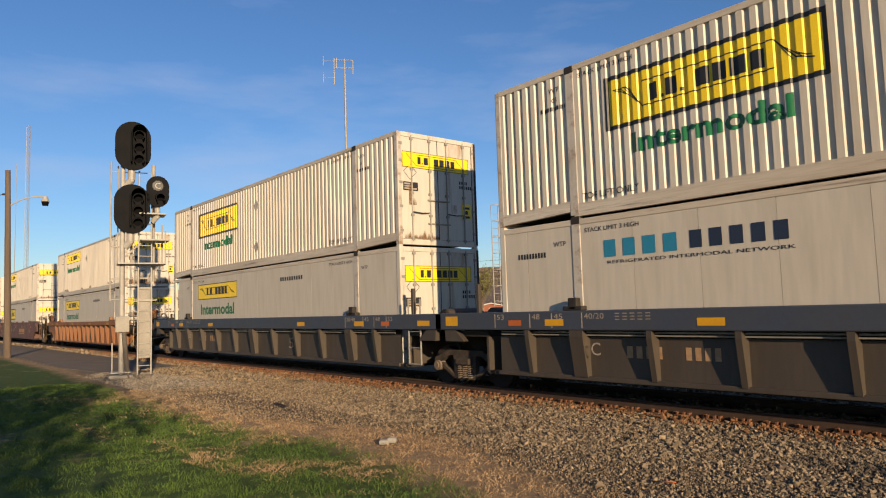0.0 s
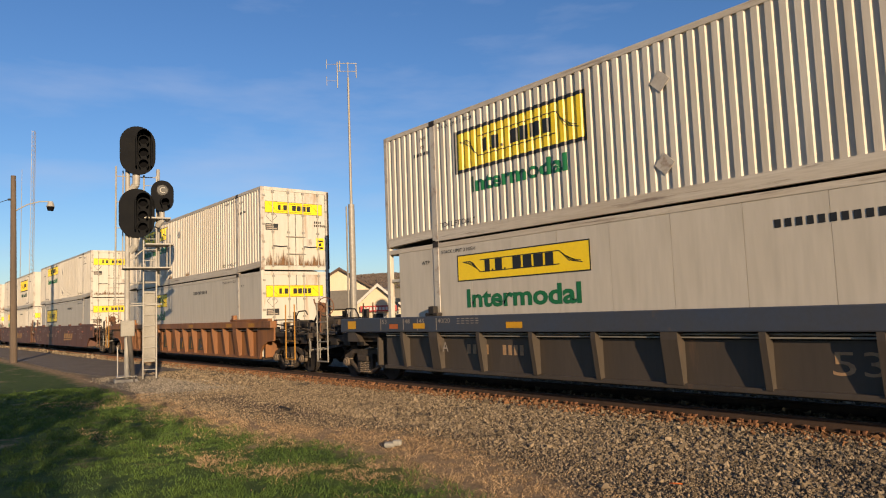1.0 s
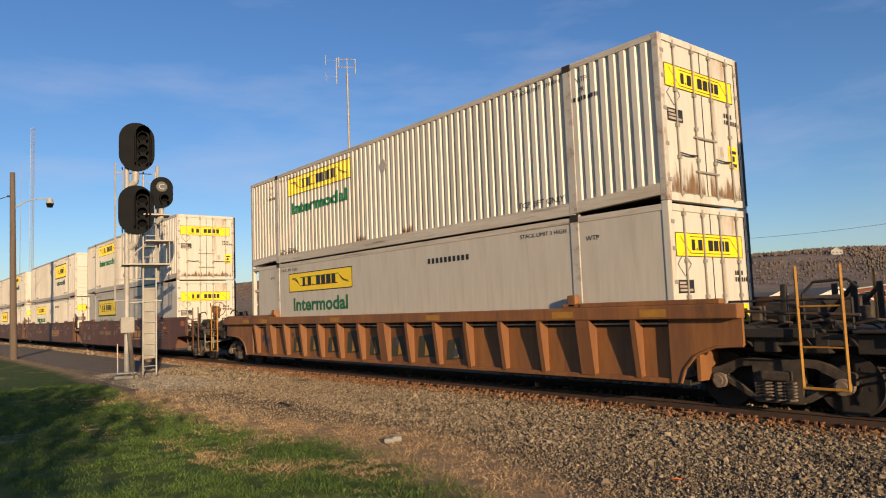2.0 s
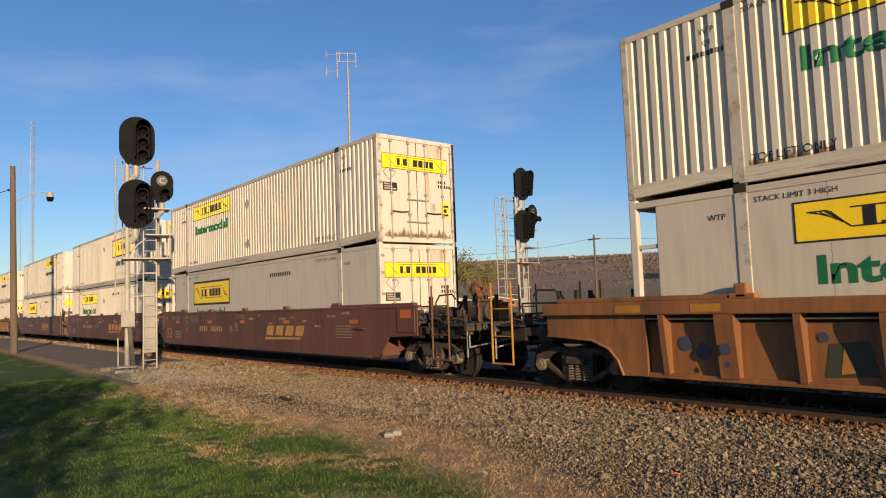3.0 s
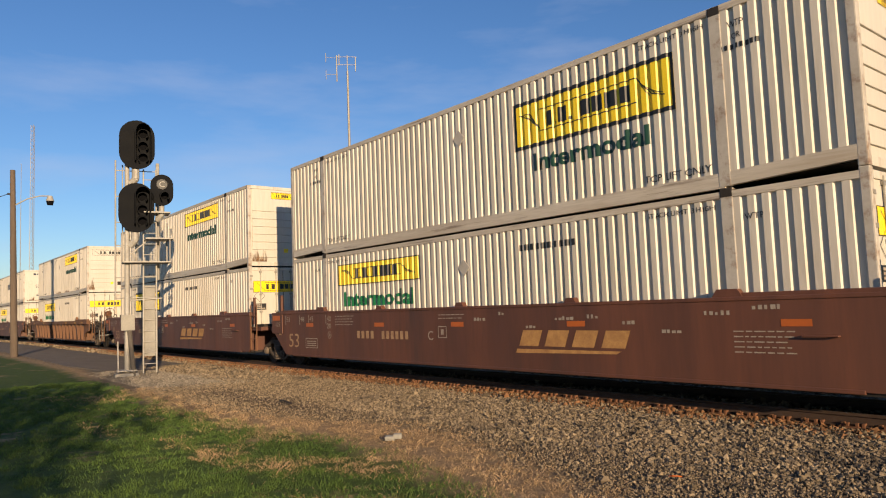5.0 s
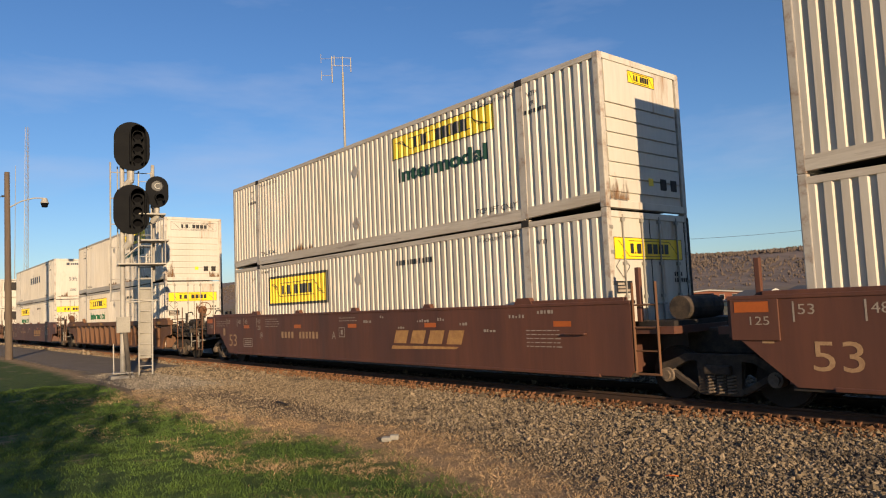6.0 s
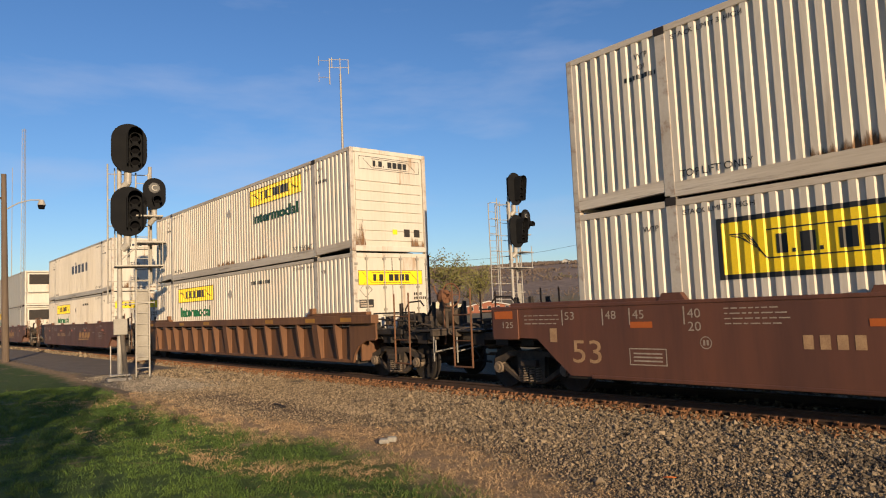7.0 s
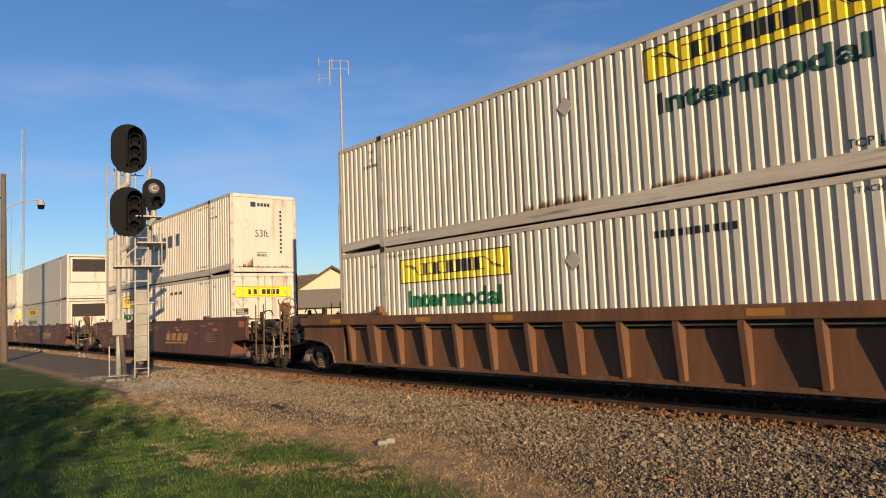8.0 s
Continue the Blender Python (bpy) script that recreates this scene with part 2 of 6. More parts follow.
def lay(bm, x=0.0, z=0.0, y=0.0, profile=None, lift=0.004):
    """Moves a flat drawing to its place on a side that faces -y; profile: the ribs it follows."""
    for v in bm.verts:
        v.co.x, v.co.z, v.co.y = v.co.x + x, v.co.z + z, y - lift
    if profile:
        lo, hi = min(v.co.x for v in bm.verts), max(v.co.x for v in bm.verts)
        for px, _ in profile:
            if lo < px < hi:
                bmesh.ops.bisect_plane(bm, geom=bm.verts[:] + bm.edges[:] + bm.faces[:], plane_co=(px, 0, 0), plane_no=(1, 0, 0))
        xs, ys = [p[0] for p in profile], [p[1] for p in profile]
        for v in bm.verts:
            v.co.y = float(np.interp(v.co.x, xs, ys)) - lift
    return bm


def to_end(bm, x=0.0, y=0.0, z=0.0, lift=0.004):
    """Moves a flat drawing onto an end that faces +x."""
    for v in bm.verts:
        v.co = (x + lift, y + v.co.x, z + v.co.z)
    return bm


# ---- ground ----
def noise2(x, y, s):
    return noise.noise((x * s, y * s, 3.1))


def terrain(x, y):
    """Height of the ground: flat by the line, a shallow shoulder under the track, hills far behind."""
    z = -0.24
    z += 0.06 * max(0.0, 1 - abs(y) / 3.2)
    z += 0.03 * noise2(x, y, 0.4) if -30 < y < -3 else 0
    d = y - 260
    if d > 0:
        rise = min(1.0, d / 520.0)
        top = 33 + 0.040 * max(min(-x, 1400), -300)
        z += (top + 5 * noise2(x, 0, 0.0031) + 3 * noise2(x, 40, 0.011)) * rise * rise * (3 - 2 * rise)
    return z


def axis(stops):
    out = []
    for a, b, n in stops:
        out += [a + (b - a) * i / n for i in range(n)]
    return out + [stops[-1][1]]


STRAW_EDGE = [(-30, -5.7), (-19.3, -6.3), (-14.7, -6.45), (-11.6, -6.5), (-10.3, -6.15), (-8.9, -5.95), (-7.6, -6.05), (-6.45, -6.4), (-5.4, -6.55), (0, -7.6)]
GRAVEL_EDGE = [(-30, -4.9), (-21.6, -5.7), (-16.3, -5.9), (-13.6, -5.7), (-11.7, -5.4), (-10.6, -4.95), (-9.6, -4.5), (-8.7, -4.45), (-7.3, -4.7), (-6.4, -5.05),
               (-5.2, -5.35), (0, -7.1)]
SOIL = (-15.0, -4.65, 4.6, 0.75)         # bare dark soil: middle and half sizes


def beyond(x, y, edge):
    """How far y lies past a zone's edge, for arrays."""
    return y - np.interp(x, [p[0] for p in edge], [p[1] for p in edge])


def ground_material():
    m = bpy.data.materials.new("ground_soil")
    m.use_nodes = True
    n, l = m.node_tree.nodes, m.node_tree.links
    b = n["Principled BSDF"]
    b.inputs["Roughness"].default_value = 0.95
    b.inputs["Specular IOR Level"].default_value = 0.15
    co = n.new("ShaderNodeTexCoord")
    sep = n.new("ShaderNodeSeparateXYZ")
    l.new(co.outputs["Object"], sep.inputs["Vector"])

    def tex(s, detail=5, r=0.6):
        t = n.new("ShaderNodeTexNoise")
        t.inputs["Scale"].default_value, t.inputs["Detail"].default_value, t.inputs["Roughness"].default_value = s, detail, r
        l.new(co.outputs["Object"], t.inputs["Vector"])
        return t.outputs["Fac"]

    def calc(op, a, v):
        k = n.new("ShaderNodeMath")
        k.operation = op
        for i, q in enumerate((a, v)):
            if isinstance(q, (int, float)):
                k.inputs[i].default_value = q
            else:
                l.new(q, k.inputs[i])
        return k.outputs[0]

    def band(value, lo, hi):
        r = n.new("ShaderNodeMapRange")
        r.inputs["From Min"].default_value, r.inputs["From Max"].default_value = lo, hi
        l.new(value, r.inputs["Value"])
        return r.outputs["Result"]

    def mix(a, fac, c):
        x = n.new("ShaderNodeMix")
        x.data_type = "RGBA"
        l.new(fac, x.inputs["Factor"])
        for s, q in (("A", a), ("B", c)):
            if isinstance(q, tuple):
                x.inputs[s].default_value = (*q, 1)
            else:
                l.new(q, x.inputs[s])
        return x.outputs["Result"]

    def two(c1, c2, s):
        return mix(c1, band(tex(s), 0.35, 0.65), c2)
    # across the line: y plus a wavering; where straw and gravel begin drifts along x
    y = calc("ADD", sep.outputs["Y"], calc("MULTIPLY", calc("SUBTRACT", tex(1.6), 0.5), 0.9))

    def past(edge):
        """How far y lies beyond a zone's edge."""
        k = n.new("ShaderNodeFloatCurve")
        l.new(band(sep.outputs["X"], -30, 0), k.inputs["Value"])
        c = k.mapping.curves[0]
        for i, (ex, ey) in enumerate(edge):
            q = ((ex + 30) / 30, (ey + 10) / 10)
            if i in (0, len(edge) - 1):
                c.points[0 if i == 0 else -1].location = q
            else:
                c.points.new(*q)
        for q in c.points:
            q.handle_type = "VECTOR"
        k.mapping.update()
        return calc("SUBTRACT", y, calc("SUBTRACT", calc("MULTIPLY", k.outputs["Value"], 10), 10))
    green = two((0.064, 0.100, 0.024), (0.040, 0.066, 0.017), 5.0)
    straw = two((0.34, 0.235, 0.135), (0.20, 0.138, 0.080), 9.0)
    gravel = two((0.135, 0.108, 0.077), (0.055, 0.045, 0.033), 26.0)
    pale = two((0.21, 0.185, 0.150), (0.12, 0.102, 0.080), 14.0)
    soil = two((0.135, 0.098, 0.068), (0.085, 0.062, 0.044), 5.0)
    # worn patches inside the lawn
    green = mix(green, band(tex(0.85, 6, 0.65), 0.58, 0.70), straw)
    c = mix(green, band(past(STRAW_EDGE), -0.25, 0.25), straw)
    c = mix(c, band(past(GRAVEL_EDGE), -0.3, 0.3), gravel)
    c = mix(c, calc("MULTIPLY", band(past(GRAVEL_EDGE), -0.1, 0.4), band(calc("MULTIPLY", sep.outputs["X"], -1), 17.5, 21.0)), pale)
    ex = calc("DIVIDE", calc("SUBTRACT", sep.outputs["X"], SOIL[0]), SOIL[2])
    ey = calc("DIVIDE", calc("SUBTRACT", y, SOIL[1]), SOIL[3])
    inside = calc("SUBTRACT", 1.3, calc("ADD", calc("MULTIPLY", ex, ex), calc("MULTIPLY", ey, ey)))
    c = mix(c, band(inside, 0.0, 1.3), soil)
    rust = two((0.16, 0.084, 0.04), (0.096, 0.056, 0.032), 15.0)
    c = mix(c, band(sep.outputs["Y"], -1.65, -1.1), rust)
    # oily bed between the rails, coloured darker for the shade under the train
    oil_shade = two((0.040, 0.033, 0.026), (0.022, 0.018, 0.015), 12.0)
    c = mix(c, band(sep.outputs["Y"], -0.85, -0.6), oil_shade)
    c = mix(c, band(sep.outputs["Y"], 1.3, 2.2), gravel)
    far = two((0.165, 0.145, 0.075), (0.195, 0.150, 0.090), 0.02)
    c = mix(c, band(sep.outputs["Y"], 5.0, 9.0), far)
    wood = two((0.26, 0.195, 0.15), (0.16, 0.122, 0.096), 0.11)
    slope = calc("ADD", sep.outputs["Y"], calc("MULTIPLY", calc("SUBTRACT", tex(0.006), 0.5), 380))
    c = mix(c, band(slope, 330, 420), wood)
    l.new(c, b.inputs["Base Color"])
    bp = n.new("ShaderNodeBump")
    bp.inputs["Strength"].default_value, bp.inputs["Distance"].default_value = 0.6, 0.04
    l.new(tex(30, 3), bp.inputs["Height"])
    l.new(bp.outputs["Normal"], b.inputs["Normal"])
    return m


def ground():
    xs = axis([(-2600, -600, 20), (-600, -60, 30), (-60, 12, 100), (12, 200, 20), (200, 2600, 16)])
    ys = axis([(-2000, -60, 10), (-60, -14, 12), (-14, 6, 60), (6, 60, 18), (60, 1000, 50), (1000, 3000, 8)])
    verts = [(x, y, terrain(x, y)) for y in ys for x in xs]
    k = len(xs)
    faces = [(j * k + i, j * k + i + 1, (j + 1) * k + i + 1, (j + 1) * k + i) for j in range(len(ys) - 1) for i in range(k - 1)]
    me = bpy.data.meshes.new("ground")
    me.from_pydata(verts, [], faces)
    me.shade_smooth()
    me.materials.append(ground_material())
    return tagged(new("ground", me), "gravel, dry straw and green grass beside the railway line", "ground", kind="structure")


# ---- containers ----
L, HW = 16.154, 1.295
POST = 1.98
TOP_Z, MID_Z, LOW_Z = 6.15, 3.314, 0.42


def rib_profile():
    """The near side's outline in x and y: posts flush, ribs between them."""
    pts = []
    pitch, deep = 0.2105, 0.031
    y0 = -HW + 0.008
    spans = [(-L + 0.13, -L + POST - 0.11), (-L + POST + 0.11, -POST - 0.11), (-POST + 0.11, -0.13)]
    for a, b in spans:
        k = round((b - a) / pitch)
        p = (b - a) / k
        pts.append((a, y0))
        for i in range(k):
            x = a + i * p
            pts += [(x + 0.44 * p, y0), (x + 0.535 * p, y0 + deep), (x + 0.91 * p, y0 + deep), (x + 0.965 * p, y0)]
        pts.append((b, y0))
    return pts


RIBS = rib_profile()
SHARED = {}


def share(key, make, parent, label=""):
    """A part whose mesh is built once and used by every thing that has it."""
    if key not in SHARED:
        ob = make()
        SHARED[key] = ob.data
        ob.parent = parent
    else:
        ob = new(key.split("/")[0], SHARED[key])
        ob.parent = parent
    if label:
        ob["label"] = label
    return ob


def ribbed_wall(h, side):
    bm = bmesh.new()
    prev = None
    for x, y in RIBS:
        y = y if side < 0 else -y
        row = (bm.verts.new((x, y, 0.22)), bm.verts.new((x, y, h - 0.10)))
        if prev:
            bm.faces.new((prev[0], row[0], row[1], prev[1]))
        prev = row
    return bm


def sheet_walls(c, k, h, side, x0):
    """Flat side sheets, each a panel of its own with a fine joint."""
    y = side * (HW - 0.012)
    ys = sorted((y, y - side * 0.02))
    edges = [-0.12, -0.12 - 1.86]
    while edges[-1] - 1.22 > x0 + 0.4:
        edges.append(edges[-1] - 1.22)
    edges.append(x0)
    for a, b in zip(edges[1:], edges):
        w = round(b - a, 2)
        share("panel/%s%d%g" % (k, side, w), lambda: part("panel", cube(0.003, w - 0.003, *ys, 0.16, h - 0.09), M_SMOOTH), c).location = (a, 0, 0)
    share("lining/%s%d%g" % (k, side, x0), lambda: part("lining", cube(x0, -0.12, *sorted((y - side * 0.022, y - side * 0.03)), 0.16, h - 0.09), M_RAIL), c)


def door_end(parent, h, m_wall):
    for y0 in (-1.17, 0.008):
        share("door/%g/%d" % (h, y0 > 0), lambda: part("door", bevelled(-0.075, -0.025, y0, y0 + 1.16, 0.15, h - 0.12, w=0.008), M_WHITE), parent)
    for y in (-0.86, -0.28, 0.28, 0.86):
        def rod():
            bm = tube(bmesh.new(), (0.0, 0, 0.08), (0.0, 0, h - 0.06), 0.017, n=8)
            for z in (0.14, 0.75, 1.3, 1.9, h - 0.16):
                box(bm, -0.03, 0.02, -0.045, 0.045, z - 0.03, z + 0.03)
            return part("lock_rod", bm, M_STEEL)
        share("lock_rod/%g" % h, rod, parent, "galvanised door lock rod").location = (0, y, 0)
    for y in (-0.86, 0.28):
        share("door_handle", lambda: part("door_handle", pipe((0.025, 0, 0), (0.035, 0.28, -0.02), (0.02, 0.52, 0), r=0.014, n=6), M_DARK),
              parent).location = (0, y, 0.82)
    # notices and data plates
    share("notice/black%g" % h, lambda: part("notice", to_end(rects((0, 0.46, 0, 0.22)), -0.02, -1.12, h - 1.48), M_BLACK), parent, "black notice plate")
    share("marking/notice%g" % h, lambda: part("marking", to_end(rects((0.03, 0.22, 0.15, 0.19), (0.03, 0.3, 0.09, 0.13), (0.03, 0.42, 0.03, 0.07)), -0.02, -1.12, h - 1.48, 0.007), M_STENCIL), parent)
    share("notice/yellow%g" % h, lambda: part("notice", to_end(rects((0, 0.30, 0, 0.42)), -0.02, 0.80, 0.72), M_YELLOW), parent, "yellow warning notice")
    share("marking/warn%g" % h, lambda: part("marking", to_end(rects((0.04, 0.26, 0.04, 0.10), (0.04, 0.26, 0.28, 0.34), (0.1, 0.2, 0.14, 0.24)), -0.02, 0.80, 0.72, 0.007), M_BLACK), parent)
    share("small_plate/%g" % h, lambda: part("small_plate", bevelled(-0.03, -0.018, 0.44, 0.62, 0.86, 1.10, w=0.004), M_RAIL), parent)
    share("marking/number%g" % h, lambda: part("marking", to_end(rects(*[(i * 0.075, i * 0.075 + 0.045, 0.12, 0.2) for i in range(4)], *[(i * 0.075, i * 0.075 + 0.045, 0, 0.08) for i in range(6)]), -0.02, 0.72, h - 1.30), M_DARK), parent)
    share("placard/door%g" % h, lambda: part("placard", to_end(join(strip((-0.2, 0), (0, 0.2), (0.2, 0), (0, -0.2), (-0.2, 0), w=0.012)), -0.02, -0.9, h - 1.0), M_DARK), parent)
    for y, w in ((-0.004, 0.008), (1.172, 0.022), (-1.194, 0.018)):
        share("door_seal/%g/%g" % (h, y), lambda: part("door_seal", cube(-0.06, -0.018, y, y + w, 0.15, h - 0.12), M_DARK), parent, "black rubber door seal")
    share("edge_seal/%g" % h, lambda: part("edge_seal", bevelled(-0.02, 0.012, 1.235, 1.302, 0.05, h - 0.03, w=0.006), M_DARK), parent, "dark strip along the far door edge")
    for z in (0.55, 1.15):
        share("rod_keeper/%g/%g" % (h, z), lambda: part("rod_keeper", bevelled(-0.03, 0.022, -0.36, 0.36, z - 0.018, z + 0.018, w=0.006), M_STEEL), parent)
    for y in (-1.2, 1.2):
        for z in (0.35, 0.95, 1.55, 2.1, h - 0.3):
            share("hinge", lambda: part("hinge", bevelled(-0.05, 0.006, -0.055, 0.055, -0.035, 0.035, w=0.01), M_STEEL), parent).location = (0, y, z)


def slat_end(parent, h):
    """A flat nose with shallow horizontal steps."""
    share("end_panel/slats%g" % h, lambda: part("end_panel", cube(-0.09, -0.055, -1.18, 1.18, 0.14, h - 0.10), M_WHITE), parent)
    z = 0.30
    while z < h - 0.95:
        share("slat", lambda: part("slat", bevelled(-0.06, -0.020, -1.12, 1.12, 0, 0.245, w=0.012), M_WHITE), parent).location = (0, 0, z)
        z += 0.272
    share("nose_panel/%g" % h, lambda: part("nose_panel", bevelled(-0.06, -0.018, -1.12, 1.12, h - 0.90, h - 0.12, w=0.012), M_WHITE), parent)
    for y, zz in ((0.55, 0.42), (0.9, 0.42)):
        share("small_plate", lambda: part("small_plate", bevelled(-0.022, -0.012, -0.1, 0.1, 0, 0.22, w=0.004), M_DARK), parent).location = (0, y, zz)
    share("notice/nose", lambda: part("notice", to_end(rects((0, 0.16, 0, 0.14)), -0.016, 0.05, 0.48), M_YELLOW), parent)


def plain_end(parent, h):
    share("end_panel/plain%g" % h, lambda: part("end_panel", bevelled(-0.07, -0.03, -1.18, 1.18, 0.14, h - 0.10, w=0.006), M_WHITE), parent)


def cooling_end(parent, h):
    share("end_panel/cool%g" % h, lambda: part("end_panel", bevelled(-0.30, -0.2, -1.18, 1.18, 0.14, h - 0.10, w=0.01), M_WHITE), parent)
    share("cooling_unit", lambda: part("cooling_unit", bevelled(-0.24, -0.02, -1.08, 1.08, 1.05, 2.62, w=0.05), M_WHITE), parent, "white refrigeration unit housing")

    share("grille_back", lambda: part("grille_back", cube(-0.022, -0.012, -0.98, 0.98, 1.72, 2.54), M_DARK), parent, "black grille opening")

    def grille():
        bm = bmesh.new()
        for i in range(14):
            box(bm, -0.03, -0.005, -0.95, 0.95, 1.75 + i * 0.055, 1.775 + i * 0.055)
        return part("grille", bm, M_DARK)
    share("grille", grille, parent, "dark louvred grille")


def container(name, o, low, ribbed, end, label, key_open=True):
    h = (MID_Z - LOW_Z - 0.05) if low else (TOP_Z - MID_Z)
    hp = h + (0.05 if low else 0.0)      # posts carry the container above
    z = LOW_Z if low else MID_Z
    c = empty(name, pose(o, 0, z), label=label, category="container", group="stacked containers of the train")
    k = "%d%d%d" % (low, ribbed, key_open)
    hw = HW
    open_frame = (not ribbed) and low and key_open
    for s in (-1, 1):
        a, b = sorted((s * hw, s * (hw - 0.10)))
        if ribbed:
            share("side_wall/%s%d" % (k, s), lambda: part("side_wall", ribbed_wall(h, s), M_SIDE), c)
            share("inner_wall/%s%d" % (k, s), lambda: part("inner_wall", cube(-L + 0.1, -0.1, *sorted((s * (hw - 0.07), s * (hw - 0.06))), 0.2, h - 0.08), M_RAIL), c)
        else:
            sheet_walls(c, k, h, s, -L + (0.52 if open_frame else 0.12))
        share("top_rail/%s%d" % (k, s), lambda: part("top_rail", bevelled(-L + 0.1, -0.1, a, b, h - 0.11, h, w=0.012), M_SILL), c)

        def low_rail():
            bm = cube(-L + POST, -POST, a, b, 0.0, 0.235 if ribbed else 0.17)
            for x0, x1, up in ((-L + 0.1, -L + POST, 0), (-POST, -0.1, 1)):
                zz = (0.10, 0.03) if up else (0.03, 0.10)
                prism([(x0, zz[1] if up else zz[0]), (x1, zz[0] if up else zz[1]), (x1, 0.30 if ribbed else 0.17), (x0, 0.24 if ribbed else 0.17)], a, b, bm)
            return part("bottom_rail", bm, M_SILL)
        share("bottom_rail/%s%d" % (k, s), low_rail, c)
        for x in (-L + POST, -POST):
            share("lift_post/%s%d" % (k, s), lambda: part("lift_post", bevelled(-0.10, 0.10, *sorted((s * (hw + 0.004), s * (hw - 0.1))), 0.02, hp - 0.004, w=0.015), M_RAIL), c).location = (x, 0, 0)

            def casting():
                bm = bevelled(-0.10, 0.10, -0.09, 0.09, -0.07, 0.07, w=0.015)
                return part("casting", bm, M_DARK)
            share("casting", casting, c, "dark corner casting").location = (x, s * (hw - 0.082), hp - 0.075)
        for x in (-L, -0.14):
            share("corner_post/%s%d" % (k, s), lambda: part("corner_post", bevelled(0, 0.14, *sorted((s * (hw + 0.002), s * (hw - 0.12))), 0, hp - 0.002, w=0.02), M_RAIL if ribbed else M_WHITE), c).location = (x, 0, 0)
    share("roof/%s" % k, lambda: part("roof", cube(-L + 0.12, -0.12, -hw + 0.09, hw - 0.09, h - 0.05, h - 0.01), M_WHITE), c)
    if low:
        # added dark filler: closes the gap and stands in for its shade
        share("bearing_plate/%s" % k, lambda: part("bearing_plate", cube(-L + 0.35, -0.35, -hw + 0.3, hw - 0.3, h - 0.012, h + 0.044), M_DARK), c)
    share("floor/%s" % k, lambda: part("floor", cube(-L + 0.12, -0.12, -hw + 0.09, hw - 0.09, 0.08, 0.16), M_DARK), c)
    for x in (-0.13, -L):
        for zz, nm in ((h - 0.12, "end_header"), (0.0, "end_sill")):
            share("%s/%s" % (nm, k), lambda: part(nm, bevelled(0, 0.13, -hw + 0.12, hw - 0.12, 0, 0.14 if zz == 0 else 0.118, w=0.012), M_WHITE), c).location = (x, 0, zz)
    if open_frame:
        share("back_wall/open", lambda: part("back_wall", cube(-L + 0.50, -L + 0.55, -hw + 0.03, hw - 0.03, 0.16, h - 0.09), M_SMOOTH), c)
        share("cross_bar", lambda: part("cross_bar", bevelled(-L + 0.02, -L + 0.10, -hw + 0.1, hw - 0.1, h * 0.55, h * 0.55 + 0.09, w=0.01), M_WHITE), c)
        for s in (-1, 1):
            share("side_bar", lambda: part("side_bar", bevelled(-L + 0.13, -L + 0.54, -0.03, 0.03, h * 0.72, h * 0.72 + 0.07, w=0.008), M_WHITE), c).location = (0, s * (hw - 0.06), 0)
    else:
        share("back_wall/%s" % k, lambda: part("back_wall", cube(-L + 0.03, -L + 0.07, -hw + 0.1, hw - 0.1, 0.13, h - 0.1), M_SIDE), c)
    {"doors": lambda: door_end(c, h, M_WHITE), "slats": lambda: slat_end(c, h), "plain": lambda: plain_end(c, h), "cool": lambda: cooling_end(c, h)}[end]()
    return c


def brand_blocks(width, height):
    """A brand's word as a row of plain blocks."""
    ws = (0.6, 0.18, 0.8, 0.18, 0.35, 0.9, 0.9, 0.95, 0.8)
    bm, x, k = bmesh.new(), 0.0, width / (sum(ws) + 0.22 * (len(ws) - 1))
    rs = []
    for i, w in enumerate(ws):
        if i != 4:
            rs.append((x, x + w * k, 0, height * (0.2 if w < 0.2 else 1)))
        x += (w + 0.22) * k
    return rects(*rs)


def side_sign(c, x0, x1, z0, z1, ribbed, border, text=None, green=None):
    """Yellow panel with black border, a word in plain blocks, two scrolls; a green word below. Heights are above the rail."""
    base = c.location.z
    prof = RIBS if ribbed else None
    y = -HW + (0 if ribbed else 0.012)
    z0, z1 = z0 - base, z1 - base
    w, h = x1 - x0, z1 - z0
    panel = lay(rects((0, w, 0, h)), x0, z0, y, prof, 0.004)
    part("sign", panel, M_YELLOW, c, "yellow painted brand panel")
    t = 0.075 if border else 0.025
    ring = rects((0, w, 0, t), (0, w, h - t, h), (0, t, t, h - t), (w - t, w, t, h - t))
    m = 0.14 * w
    scroll = [strip((0.05 * w, 0.72 * h), (0.12 * w, 0.72 * h), (0.20 * w, 0.30 * h), (0.80 * w, 0.30 * h), w=0.02),
              strip((0.95 * w, 0.30 * h), (0.88 * w, 0.38 * h), (0.80 * w, 0.74 * h), (0.20 * w, 0.74 * h), w=0.02)]
    for i in range(5):
        scroll.append(strip((0.06 * w + 0.018 * w * i, 0.70 * h), (0.12 * w + 0.018 * w * i, (0.62 - 0.07 * i) * h), w=0.012))
        scroll.append(strip((0.94 * w - 0.018 * w * i, 0.36 * h), (0.88 * w - 0.018 * w * i, (0.42 + 0.07 * i) * h), w=0.012))
    part("sign_border", lay(join(ring, *scroll), x0, z0, y, prof, 0.007), M_BLACK, c)
    word = brand_blocks(w * 0.52, h * (0.30 if border else 0.44))
    part("sign_word", lay(word, x0 + w * 0.24, z0 + h * (0.36 if border else 0.28), y, prof, 0.008), M_BLACK, c)
    if text:
        tx0, tx1, tz0, tz1 = text
        part("lettering", lay(letters("Intermodal", tx1 - tx0, tz1 - tz0, 0.032), tx0, tz0 - base, y, prof, 0.006), green or M_GREEN, c)


